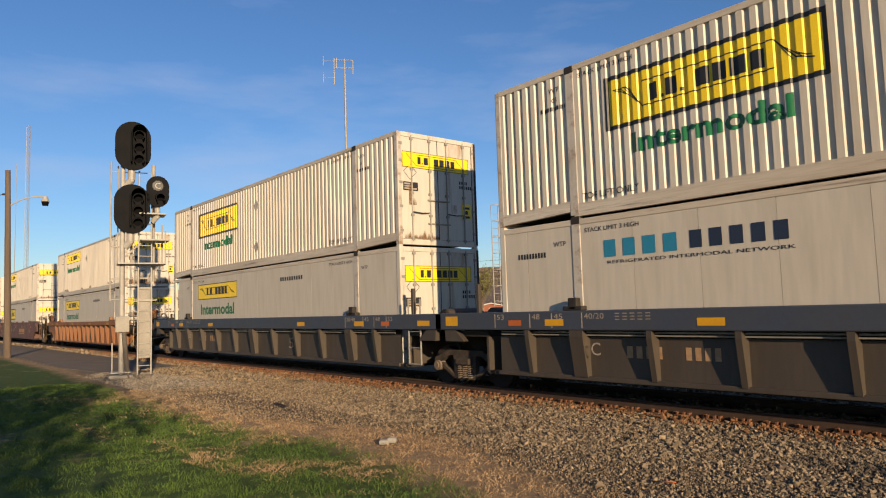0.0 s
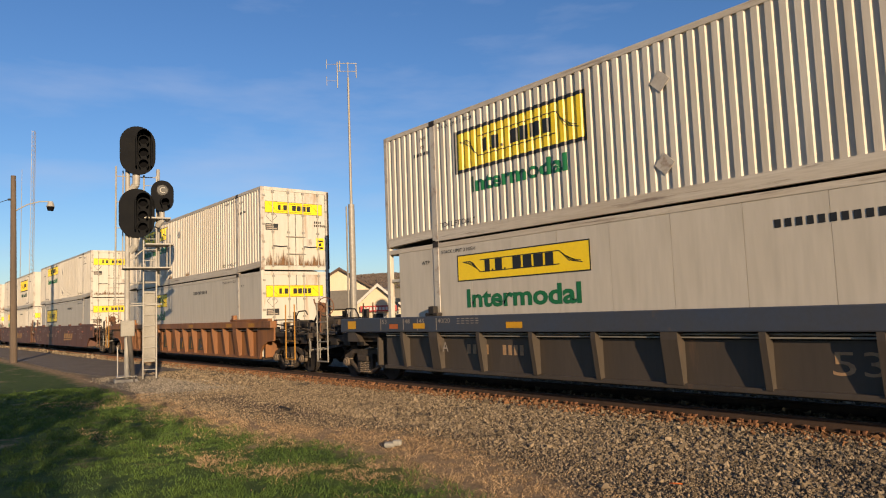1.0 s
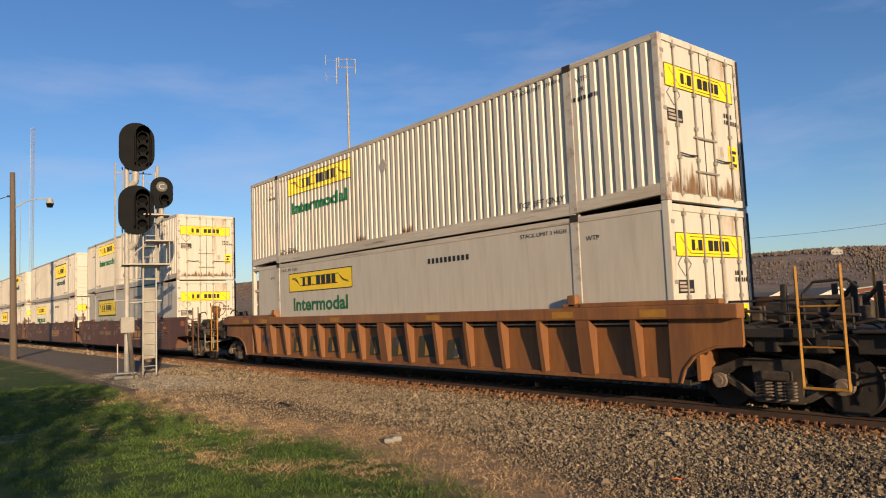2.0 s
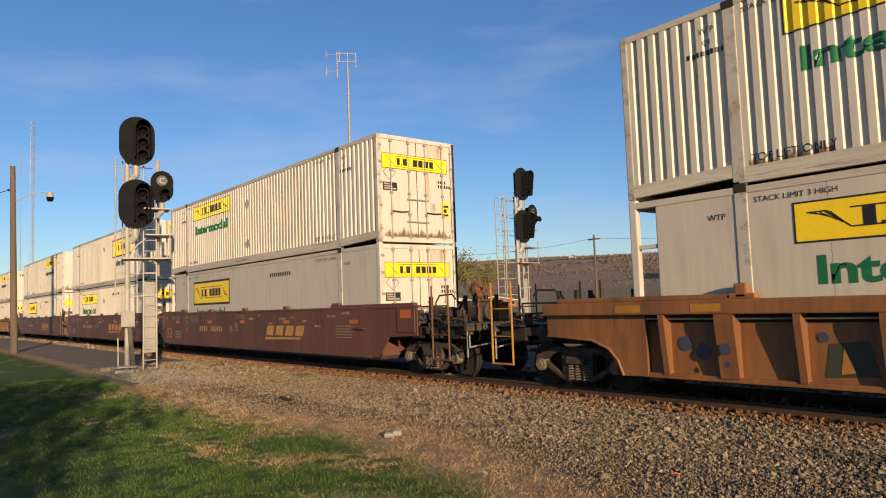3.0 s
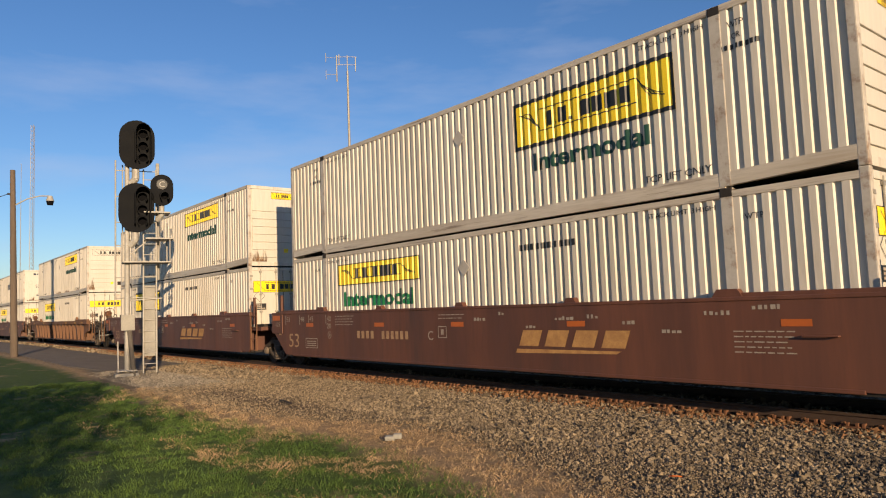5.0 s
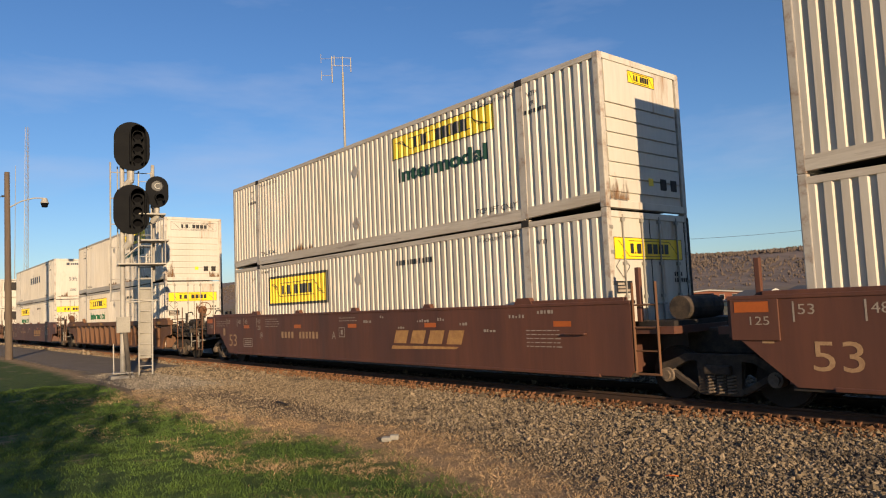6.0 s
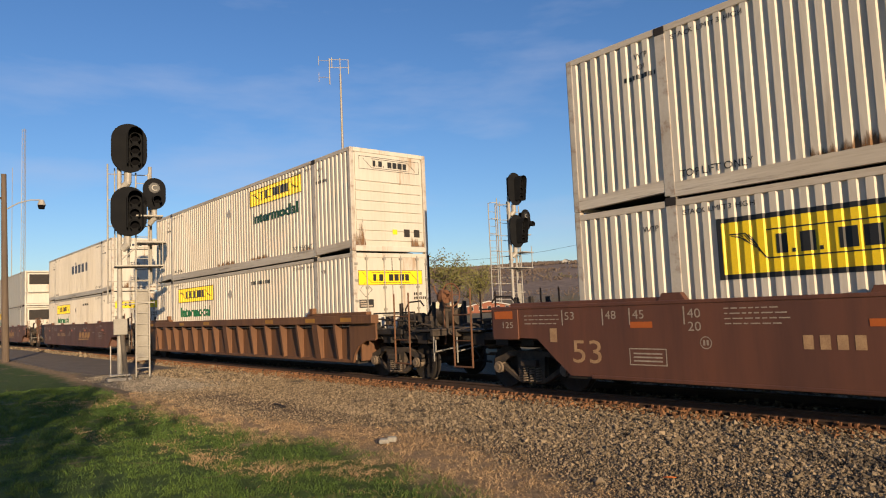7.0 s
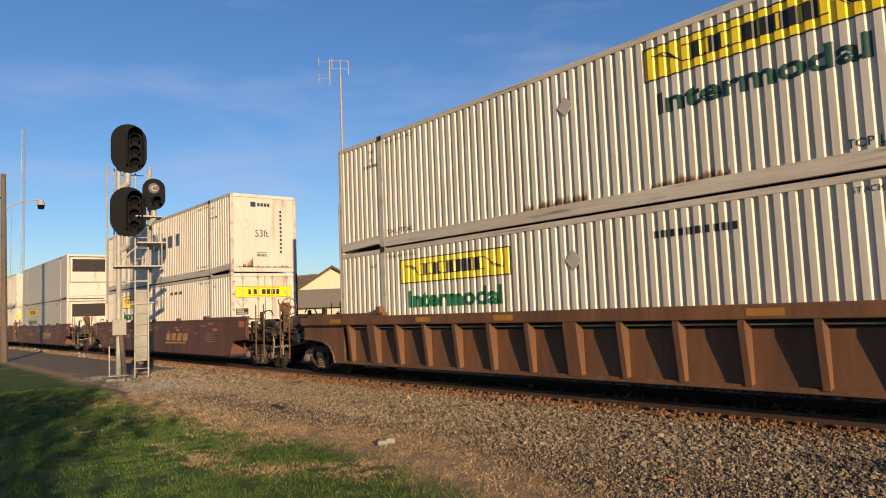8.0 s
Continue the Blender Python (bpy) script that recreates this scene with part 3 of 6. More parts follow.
def end_sign(c, y0, y1, z0, z1, small=False, white=False):
    base = c.location.z
    z0, z1 = z0 - base, z1 - base
    w, h = y1 - y0, z1 - z0
    x = -0.022
    if not white:
        part("sign", to_end(rects((0, w, 0, h)), x, y0, z0, 0.006), M_YELLOW, c, "yellow brand panel")
    t = 0.012
    part("sign_border", to_end(join(rects((0, w, 0, t), (0, w, h - t, h), (0, t, t, h - t), (w - t, w, t, h - t)),
                                   strip((0.06 * w, 0.85 * h), (0.20 * w, 0.15 * h), (0.80 * w, 0.15 * h), w=t),
                                   strip((0.94 * w, 0.15 * h), (0.80 * w, 0.85 * h), (0.2 * w, 0.85 * h), w=t)), x, y0, z0, 0.010), M_BLACK, c)
    part("sign_word", to_end(brand_blocks(w * 0.56, h * 0.46), x, y0 + w * 0.22, z0 + h * 0.27, 0.012), M_BLACK, c)


def side_text(c, s, x0, x1, z0, z1, ribbed, mat=None):
    base = c.location.z
    part("lettering", lay(letters(s, x1 - x0, z1 - z0), x0, z0 - base, -HW + (0 if ribbed else 0.012), RIBS if ribbed else None, 0.006), mat or M_BLACK, c)


def side_bars(c, x0, x1, z0, z1, ribbed, n=8, mat=None, y=None):
    """A number as plain bars."""
    base = c.location.z
    k = (x1 - x0) / n
    bm = rects(*[(i * k, i * k + 0.62 * k, 0, z1 - z0) for i in range(n)])
    part("marking", lay(bm, x0, z0 - base, (-HW + (0 if ribbed else 0.012)) if y is None else y, RIBS if ribbed else None, 0.006), mat or M_BLACK, c)


def placard(c, x, z, ribbed):
    """A diamond placard holder."""
    base = c.location.z
    bm = prism([(x - 0.19, z - base), (x, z - base + 0.19), (x + 0.19, z - base), (x, z - base - 0.19)], -HW - 0.004, -HW + 0.01)
    part("placard", bm, M_RAIL, c, "grey diamond placard holder")


# front end of each stack of two along the train, at the start
SPEED = 15.42
STACKS = dict(A=6.0, B=-13.65, C=-37.15, D=-60.92, E=-80.45, F=-99.85, G=-123.55, H=-147.07, I=-172.9, J=-192.4, K=-211.8, M=-235.4)
WHITE_TOP = "weathered white ribbed container stacked on top with %s"
MOVING = []
LT = (-13.38, -9.65)
RT = (-6.40, -2.72)


def stacks():
    for key, o in STACKS.items():
        up_end = {"E": "slats", "F": "slats", "G": "slats", "H": "plain", "I": "cool", "J": "slats"}.get(key, "doors")
        low_end = {"I": "cool"}.get(key, "doors")
        low_rib = key in "EFGHJK"
        brand = "a dark blue mark" if key == "H" else "a yellow brand panel"
        up = container("container", o, 0, key != "I", up_end, (WHITE_TOP % brand) if key != "I" else "beige refrigerated container with a cooling unit stacked on top")
        lo = container("container", o, 1, low_rib, low_end, "dusty white %s container in a well car with yellow panel" % ("ribbed" if low_rib else "smooth-sided"), key not in "AI")
        MOVING.extend([up, lo])
        right = key in "EFG"
        x0, x1 = RT if right else LT
        if key in "ABE":
            side_sign(up, x0, x1, 4.73, 5.69, True, True, (x0 + 0.50, x1 - 0.52, 4.25, 4.60), M_DKGREEN if key == "E" else M_GREEN)
        elif key not in "HI":
            side_sign(up, x0, x1, 5.33, 5.90, True, False, (x0 + 0.22, x1 - 0.26, 4.74, 5.10), M_DKGREEN if key in "GF" else M_GREEN)
        if key in "DF":
            side_sign(lo, LT[0] - 0.05, LT[1] - 0.08, 1.93, 2.86, low_rib, True, None if key == "F" else (-13.05, -10.2, 1.47, 1.82))
        elif key != "A":
            side_sign(lo, LT[0] - 0.05, LT[1] - 0.08, 2.34, 2.92, low_rib, False, (-13.15, -9.98, 1.76, 2.16))
        if key != "I":
            side_text(up, "TOP LIFT ONLY", -L + POST + 0.2, -L + POST + 1.4, 3.60, 3.72, True)
            side_text(up, "TOP LIFT ONLY", -POST - 1.4, -POST - 0.2, 3.60, 3.72, True)
            side_text(up, "STACK LIMIT 3 HIGH", -L + POST + 0.2, -L + POST + 1.4, 5.88, 5.96, True)
            side_text(up, "STACK LIMIT 3 HIGH", -POST - 1.4, -POST - 0.2, 5.88, 5.96, True)
            side_text(up, "WTP", -L + POST - 0.5, -L + POST - 0.25, 5.74, 5.84, True)
            side_text(up, "WTP", -POST + 0.2, -POST + 0.45, 5.74, 5.84, True)
            for tx in (-L + POST - 0.5, -POST + 0.2):
                side_text(up, "OR", tx + 0.05, tx + 0.20, 5.56, 5.65, True)
                side_bars(up, tx - 0.22, tx + 0.50, 5.40, 5.48, True, 9)
            placard(up, -8.1, 5.37, True)
            if key in "BDF":
                placard(up, -8.1, 3.98, True)
        side_text(lo, "STACK LIMIT 3 HIGH", -L + POST + 0.2, -L + POST + 1.35, 3.0, 3.08, low_rib)
        side_text(lo, "STACK LIMIT 3 HIGH", -POST - 1.4, -POST - 0.2, 3.0, 3.08, low_rib)
        side_text(lo, "WTP", -L + POST - 0.55, -L + POST - 0.25, 2.80, 2.89, low_rib)
        side_text(lo, "WTP", -POST + 0.25, -POST + 0.55, 2.80, 2.89, low_rib)
        if low_rib:
            placard(lo, -8.1, 2.5, True)
        if key == "A":
            side_bars(lo, -13.56, -11.98, 2.52, 2.82, False, 4, M_TEAL)
            side_bars(lo, -11.9, -10.24, 2.54, 2.82, False, 5, M_NAVY)
            side_text(lo, "REFRIGERATED INTERMODAL NETWORK", -13.5, -10.28, 2.40, 2.455, False)
            side_bars(lo, -L + 0.5, -L + 1.25, 2.62, 2.72, False, 10)
        elif key not in "I":
            side_bars(lo, -6.4, -4.9, 2.72, 2.84, low_rib, 10)
        if key == "H":
            side_bars(up, -9.2, -4.9, 4.75, 5.25, True, 5, M_NAVY)
        if key == "H":
            part("lettering", to_end(letters("53ft", 0.52, 0.26), -0.026, -0.35, 1.28), M_NAVY, up)
            part("placard", to_end(join(rects((-0.01, 0.01, -0.01, 0.01)), strip((-0.2, 0), (0, 0.2), (0.2, 0), (0, -0.2), (-0.2, 0), w=0.03)), -0.026, -0.72, 1.72), M_RAIL, up)
            part("marking", to_end(rects((0, 0.2, 0, 0.18), *[(0.26 + 0.13 * i, 0.36 + 0.13 * i, 0.03, 0.15) for i in range(4)]), -0.026, -0.52, 2.38), M_NAVY, up)
            part("marking", to_end(rects(*[(0, 0.08, -0.15 * i, 0.09 - 0.15 * i) for i in range(11)]), -0.026, 0.62, 2.2), M_NAVY, up)
            part("marking", to_end(rects((0, 0.4, 0.08, 0.1), *[(0.05 * i, 0.05 * i + 0.03, -0.06, 0.04) for i in range(8)]), -0.026, -0.30, 0.62), M_NAVY, up)
        for y0, y1, z0, z1 in {"B": ((-0.95, -0.72, 1.0, 2.0), (-1.1, 0.0, 0.16, 0.45)), "C": ((-1.12, -0.1, 0.16, 0.95), (0.1, 1.1, 0.16, 0.85)), "D": ((-1.1, 1.1, 0.16, 0.5),),
                               "F": ((-1.15, -0.6, 0.16, 0.9),), "G": ((-1.17, -0.85, 0.16, 1.3), (0.7, 1.15, 0.16, 0.6)), "H": ((-0.85, -0.45, 0.16, 0.75), (-1.1, 1.1, 0.16, 0.3))}.get(key, ()):
            part("rust_stain", to_end(rects((0, y1 - y0, 0, z1 - z0)), -0.012, y0, z0, 0.004), M_STAIN, up, "streaky rust stain")
        for x, w, hh in {"A": ((-6.2, 1.2, 0.3),), "G": ((-9.3, 1.6, 0.28), (-6.4, 1.4, 0.22), (-3.0, 1.0, 0.25)), "C": ((-9.5, 0.5, 0.35), (-7.4, 0.4, 0.3), (-14.0, 1.2, 0.25)), "F": ((-12.0, 1.5, 0.3),)}.get(key, ()):
            part("rust_stain", lay(rects((0, w, 0, hh)), x, 0.24, -HW, RIBS, 0.003), M_STAIN, up, "streaky rust stain")
        # ends
        if up_end == "doors":
            end_sign(up, -1.14, 1.05, 5.26, 5.66)
        elif up_end == "slats":
            if key == "E" or key == "F":
                end_sign(up, -0.41, 0.45, 5.71, 5.95)
            else:
                end_sign(up, -1.0, 1.06, 5.57, 5.93, white=True)
        if low_end == "doors":
            end_sign(lo, -1.13, 1.03, 2.39, 2.79)


# ---- well cars ----
def truck(parent, x):
    t = part("truck", bevelled(-0.28, 0.28, -0.95, 0.95, 0.42, 0.72, w=0.03), M_TRUCK, parent, "cast steel truck with coil springs")
    t.location = (x, 0, 0)
    for s in (-1, 1):
        def frame_mesh():
            bm = prism([(-1.05, 0.44), (-1.04, 0.60), (-0.88, 0.64), (-0.58, 0.77), (0.58, 0.77), (0.88, 0.64), (1.04, 0.60), (1.05, 0.44), (0.92, 0.42),
                        (0.80, 0.53), (0.55, 0.66), (0.36, 0.68), (0.33, 0.26), (0.42, 0.20), (0.34, 0.13), (-0.34, 0.13), (-0.42, 0.20), (-0.33, 0.26), (-0.36, 0.68),
                        (-0.55, 0.66), (-0.80, 0.53), (-0.92, 0.42)], -0.06, 0.06)
            prism([(0.33, 0.23), (0.40, 0.16), (0.86, 0.42), (0.80, 0.50)], -0.055, 0.055, bm)
            prism([(-0.33, 0.23), (-0.40, 0.16), (-0.86, 0.42), (-0.80, 0.50)], -0.055, 0.055, bm)
            bmesh.ops.bevel(bm, geom=bm.edges[:], offset=0.015, segments=1, affect="EDGES")
            return part("side_frame", bm, M_TRUCK)
        share("side_frame", frame_mesh, t).location = (0, s * 1.0, 0)
        for dx in (-0.14, 0.03, 0.2):
            def coil():
                bm, pts = bmesh.new(), []
                for i in range(43):
                    a = i * 2 * math.pi / 7
                    pts.append((0.062 * math.cos(a), 0.062 * math.sin(a), 0.15 + i * 0.0068))
                for p, q in zip(pts, pts[1:]):
                    tube(bm, p, q, 0.016, n=5)
                return part("spring", bm, M_SPRING)
            share("spring", coil, t, "coil spring").location = (dx, s * 1.05, 0)
        share("bolster_end", lambda: part("bolster_end", bevelled(-0.22, 0.22, -0.09, 0.09, 0.46, 0.60, w=0.03), M_TRUCK), t).location = (0, s * 1.06, 0)
        for dx in (-0.89, 0.89):
            def cap():
                bm = tube(bmesh.new(), (0, -0.09, 0.42), (0, 0.09, 0.42), 0.115, n=16)
                tube(bm, (0, -0.13, 0.42), (0, 0.13, 0.42), 0.075, n=12)
                return part("bearing", bm, M_SPRING)
            share("bearing", cap, t, "round axle bearing cap").location = (dx, s * 1.02, 0)
    sets = []
    for dx in (-0.89, 0.89):
        def wheels():
            bm = tube(bmesh.new(), (0, -0.95, 0), (0, 0.95, 0), 0.08, n=12)
            for s in (-1, 1):
                tube(bm, (0, s * 0.69, 0), (0, s * 0.73, 0), 0.452, n=36)
                tube(bm, (0, s * 0.715, 0), (0, s * 0.825, 0), 0.42, 0.42, n=36)
                tube(bm, (0, s * 0.80, 0), (0, s * 0.838, 0), 0.15, n=16)
                for i in range(6):
                    a = i * math.pi / 3
                    tube(bm, (0.27 * math.cos(a), s * 0.80, 0.27 * math.sin(a)), (0.27 * math.cos(a), s * 0.832, 0.27 * math.sin(a)), 0.035, n=8)
            return part("wheelset", bm, M_WHEEL)
        w = share("wheelset", wheels, t, "rusty steel wheels on an axle")
        w.location = (dx, 0, 0.42)
        sets.append(w)
    WHEELSETS.extend(sets)
    return t


WHEELSETS = []


def ladder(parent, x, y, z0, z1, w, mat, rungs=3):
    bm = pipe((x, y, z1), (x, y, z0), (x + w, y, z0), (x + w, y, z1), r=0.022, n=6)
    for i in range(1, rungs + 1):
        z = z0 + (z1 - z0) * i / (rungs + 1)
        tube(bm, (x, y, z), (x + w, y, z), 0.014, n=6)
    return part("ladder", bm, mat, parent, "steel end ladder")


def mark_bars(car, x0, x1, z0, z1, n, mat, y):
    k = (x1 - x0) / n
    return part("marking", lay(rects(*[(i * k, i * k + 0.62 * k, 0, z1 - z0) for i in range(n)]), x0, z0, y, None, 0.004), mat, car)


def mark_text(car, s, x0, x1, z0, z1, mat, y):
    return part("lettering", lay(letters(s, x1 - x0, z1 - z0), x0, z0, y, None, 0.004), mat, car)


def reflector(car, x, z, w, h, y, mat):
    return part("reflector", lay(rects((0, w, 0, h)), x, z, y, None, 0.005), mat, car)


def end_gear(car, sgn, x, main, rail_mat, lad=2.4):
    """Coupler, end platform, posts, ladders and brake wheel past a free end; sgn: +1 at the front."""
    def X(d):
        return x + sgn * d

    def B(d0, d1, y0, y1, z0, z1, w=0.015):
        a, b = sorted((X(d0), X(d1)))
        return bevelled(a, b, y0, y1, z0, z1, w=w)
    part("end_sill", B(0.2, 3.1, -0.42, 0.42, 0.78, 1.12), M_TRUCK, car)
    part("platform", B(0.5, 2.2, -0.95, 0.95, 1.16, 1.20), M_DARK, car)
    part("walkway", B(2.2, 3.0, -1.4, 1.4, 1.16, 1.20), M_DARK, car)
    part("cross_sill", B(2.9, 3.0, -1.42, 1.42, 1.06, 1.22), M_TRUCK, car)
    part("coupler", join(B(3.0, 3.55, -0.12, 0.12, 0.76, 0.96), B(3.45, 3.72, -0.2, 0.2, 0.70, 1.02, 0.05)), M_TRUCK, car, "rusty knuckle coupler")
    part("air_hose", pipe((X(3.1), -0.35, 0.8), (X(3.4), -0.32, 0.45), (X(3.66), -0.25, 0.42), r=0.025, n=6), M_DARK, car, "black rubber air hose")
    for y in (-1.42, 1.42):
        ladder(car, min(X(lad), X(lad + 0.58)), y, 0.42, 2.08, 0.58, rail_mat, 2)
    for d, y in ((1.1, -0.9), (1.1, 0.9), (1.9, -0.5), (1.9, 0.5)):
        part("post", B(d, d + 0.08, y - 0.04, y + 0.04, 1.22, 1.85), M_DARK, car)
    for d, y in ((1.9, -0.5), (1.9, 0.5)):
        part("strut", pipe((X(d + 0.04), y, 1.8), (X(d - 0.45), y, 1.24), r=0.035, n=6), M_DARK, car)
    for d in (0.8, 1.5, 2.2):
        part("gear_box", B(d, d + 0.35, -1.25, -0.75, 0.88, 1.14), M_DARK, car)
        part("pipe_line", pipe((X(d), -1.30, 1.28), (X(d + 0.3), -1.34, 1.34), (X(d + 0.6), -1.28, 1.30), r=0.02, n=6), M_TRUCK, car)
    part("slope_plate", prism([(X(0.1), 1.22), (X(1.0), 1.22), (X(1.0), 1.55), (X(0.1), 1.3)], 0.1, 0.5), M_TRUCK, car)
    part("hand_rail", pipe((X(0.5), -1.3, 1.22), (X(0.5), -1.3, 1.62), (X(2.2), -1.3, 1.62), (X(2.2), -1.3, 1.22), r=0.018, n=6), M_DARK, car)
    part("brake_cylinder", tube(bmesh.new(), (X(0.7), -0.5, 1.42), (X(1.5), -0.5, 1.42), 0.17, n=14), M_DARK, car)
    part("reservoir", tube(bmesh.new(), (X(0.6), 0.55, 1.45), (X(1.7), 0.55, 1.45), 0.22, n=16), M_TRUCK, car)
    # side beams, tie bars, valves and lines that fill the end
    for y in (-1.18, 1.18):
        part("side_beam", B(0.2, 2.9, y - 0.06, y + 0.06, 0.98, 1.14), M_TRUCK, car)
    part("tie_bar", pipe((X(0.3), -1.28, 1.50), (X(1.35), -1.30, 1.44), (X(2.3), -1.32, 1.40), r=0.022, n=6), M_TRUCK, car)
    part("rod", pipe((X(0.2), -0.72, 0.92), (X(1.6), -0.80, 0.70), (X(2.6), -0.72, 0.66), r=0.026, n=6), M_TRUCK, car)
    part("arch_rail", pipe((X(1.45), -1.0, 1.22), (X(1.45), -1.0, 1.70), (X(1.60), -1.0, 1.86), (X(2.05), -1.0, 1.88), (X(2.18), -1.0, 1.76), r=0.020, n=6), M_DARK, car)
    rnd = random.Random(31 + sgn)
    for i in range(7):
        d, y, z = 0.35 + 0.36 * i, rnd.uniform(-1.3, -0.9), rnd.uniform(1.22, 1.34)
        part("valve", bevelled(*sorted((X(d), X(d + rnd.uniform(0.10, 0.2)))), y, y + rnd.uniform(0.1, 0.2), z - 0.02, z + rnd.uniform(0.08, 0.24), w=0.02), M_TRUCK if i % 2 else M_DARK, car)
        part("line", pipe((X(d), y, z), (X(d + 0.2), y - 0.05, z + rnd.uniform(-0.3, 0.12)), (X(d + 0.45), y + 0.05, z + rnd.uniform(-0.35, 0.05)), r=0.015, n=5), M_DARK if i % 3 else M_TRUCK, car)
    part("uncoupling_lever", pipe((X(3.04), -1.38, 0.98), (X(3.04), -1.38, 0.72), (X(3.08), -0.6, 0.80), (X(3.15), -0.1, 0.86), r=0.018, n=6), M_STEEL, car)
    part("step_hanger", pipe((X(2.95), -1.36, 1.06), (X(2.95), -1.36, 0.50), r=0.018, n=6), M_STEEL, car)
    if sgn > 0:
        c, bm = Vector((X(2.98), -0.82, 1.98)), bmesh.new()
        for i in range(20):
            a, b = i * math.pi / 10, (i + 1) * math.pi / 10
            tube(bm, c + Vector((0, 0.27 * math.cos(a), 0.27 * math.sin(a))), c + Vector((0, 0.27 * math.cos(b), 0.27 * math.sin(b))), 0.016, n=5)
        for i in range(5):
            a = i * 2 * math.pi / 5
            tube(bm, c, c + Vector((-0.05, 0.27 * math.cos(a), 0.27 * math.sin(a))), 0.013, n=5)
        part("brake_wheel", bm, M_RUSTY, car, "rusty spoked brake wheel")
        part("brake_gear", tube(tube(bmesh.new(), (X(2.66), -0.82, 1.95), (X(2.84), -0.82, 1.95), 0.17, 0.15, n=14), (X(2.80), -0.82, 1.98), (X(2.97), -0.82, 1.98), 0.03, n=8), M_RUSTY, car, "round rusty brake gear case")
        part("brake_bracket", prism([(X(2.64), 1.62), (X(2.84), 1.62), (X(2.80), 1.84), (X(2.68), 1.84)], -0.92, -0.72), M_TRUCK, car)
        part("brake_stand", B(2.70, 2.80, -0.88, -0.76, 1.2, 1.64, 0.02), M_TRUCK, car)
        part("brake_lever", pipe((X(2.75), -0.95, 1.88), (X(2.62), -1.0, 2.12), (X(2.60), -1.0, 2.22), r=0.022, n=6), M_RUSTY, car)
        for i in range(9):
            z = 0.86 + 0.12 * i
            part("chain_link", tube(bmesh.new(), (X(2.92), -1.0 + 0.03 * (i % 2), z), (X(2.92), -0.96 - 0.03 * (i % 2), z + 0.13), 0.020, n=5), M_RUSTY, car)


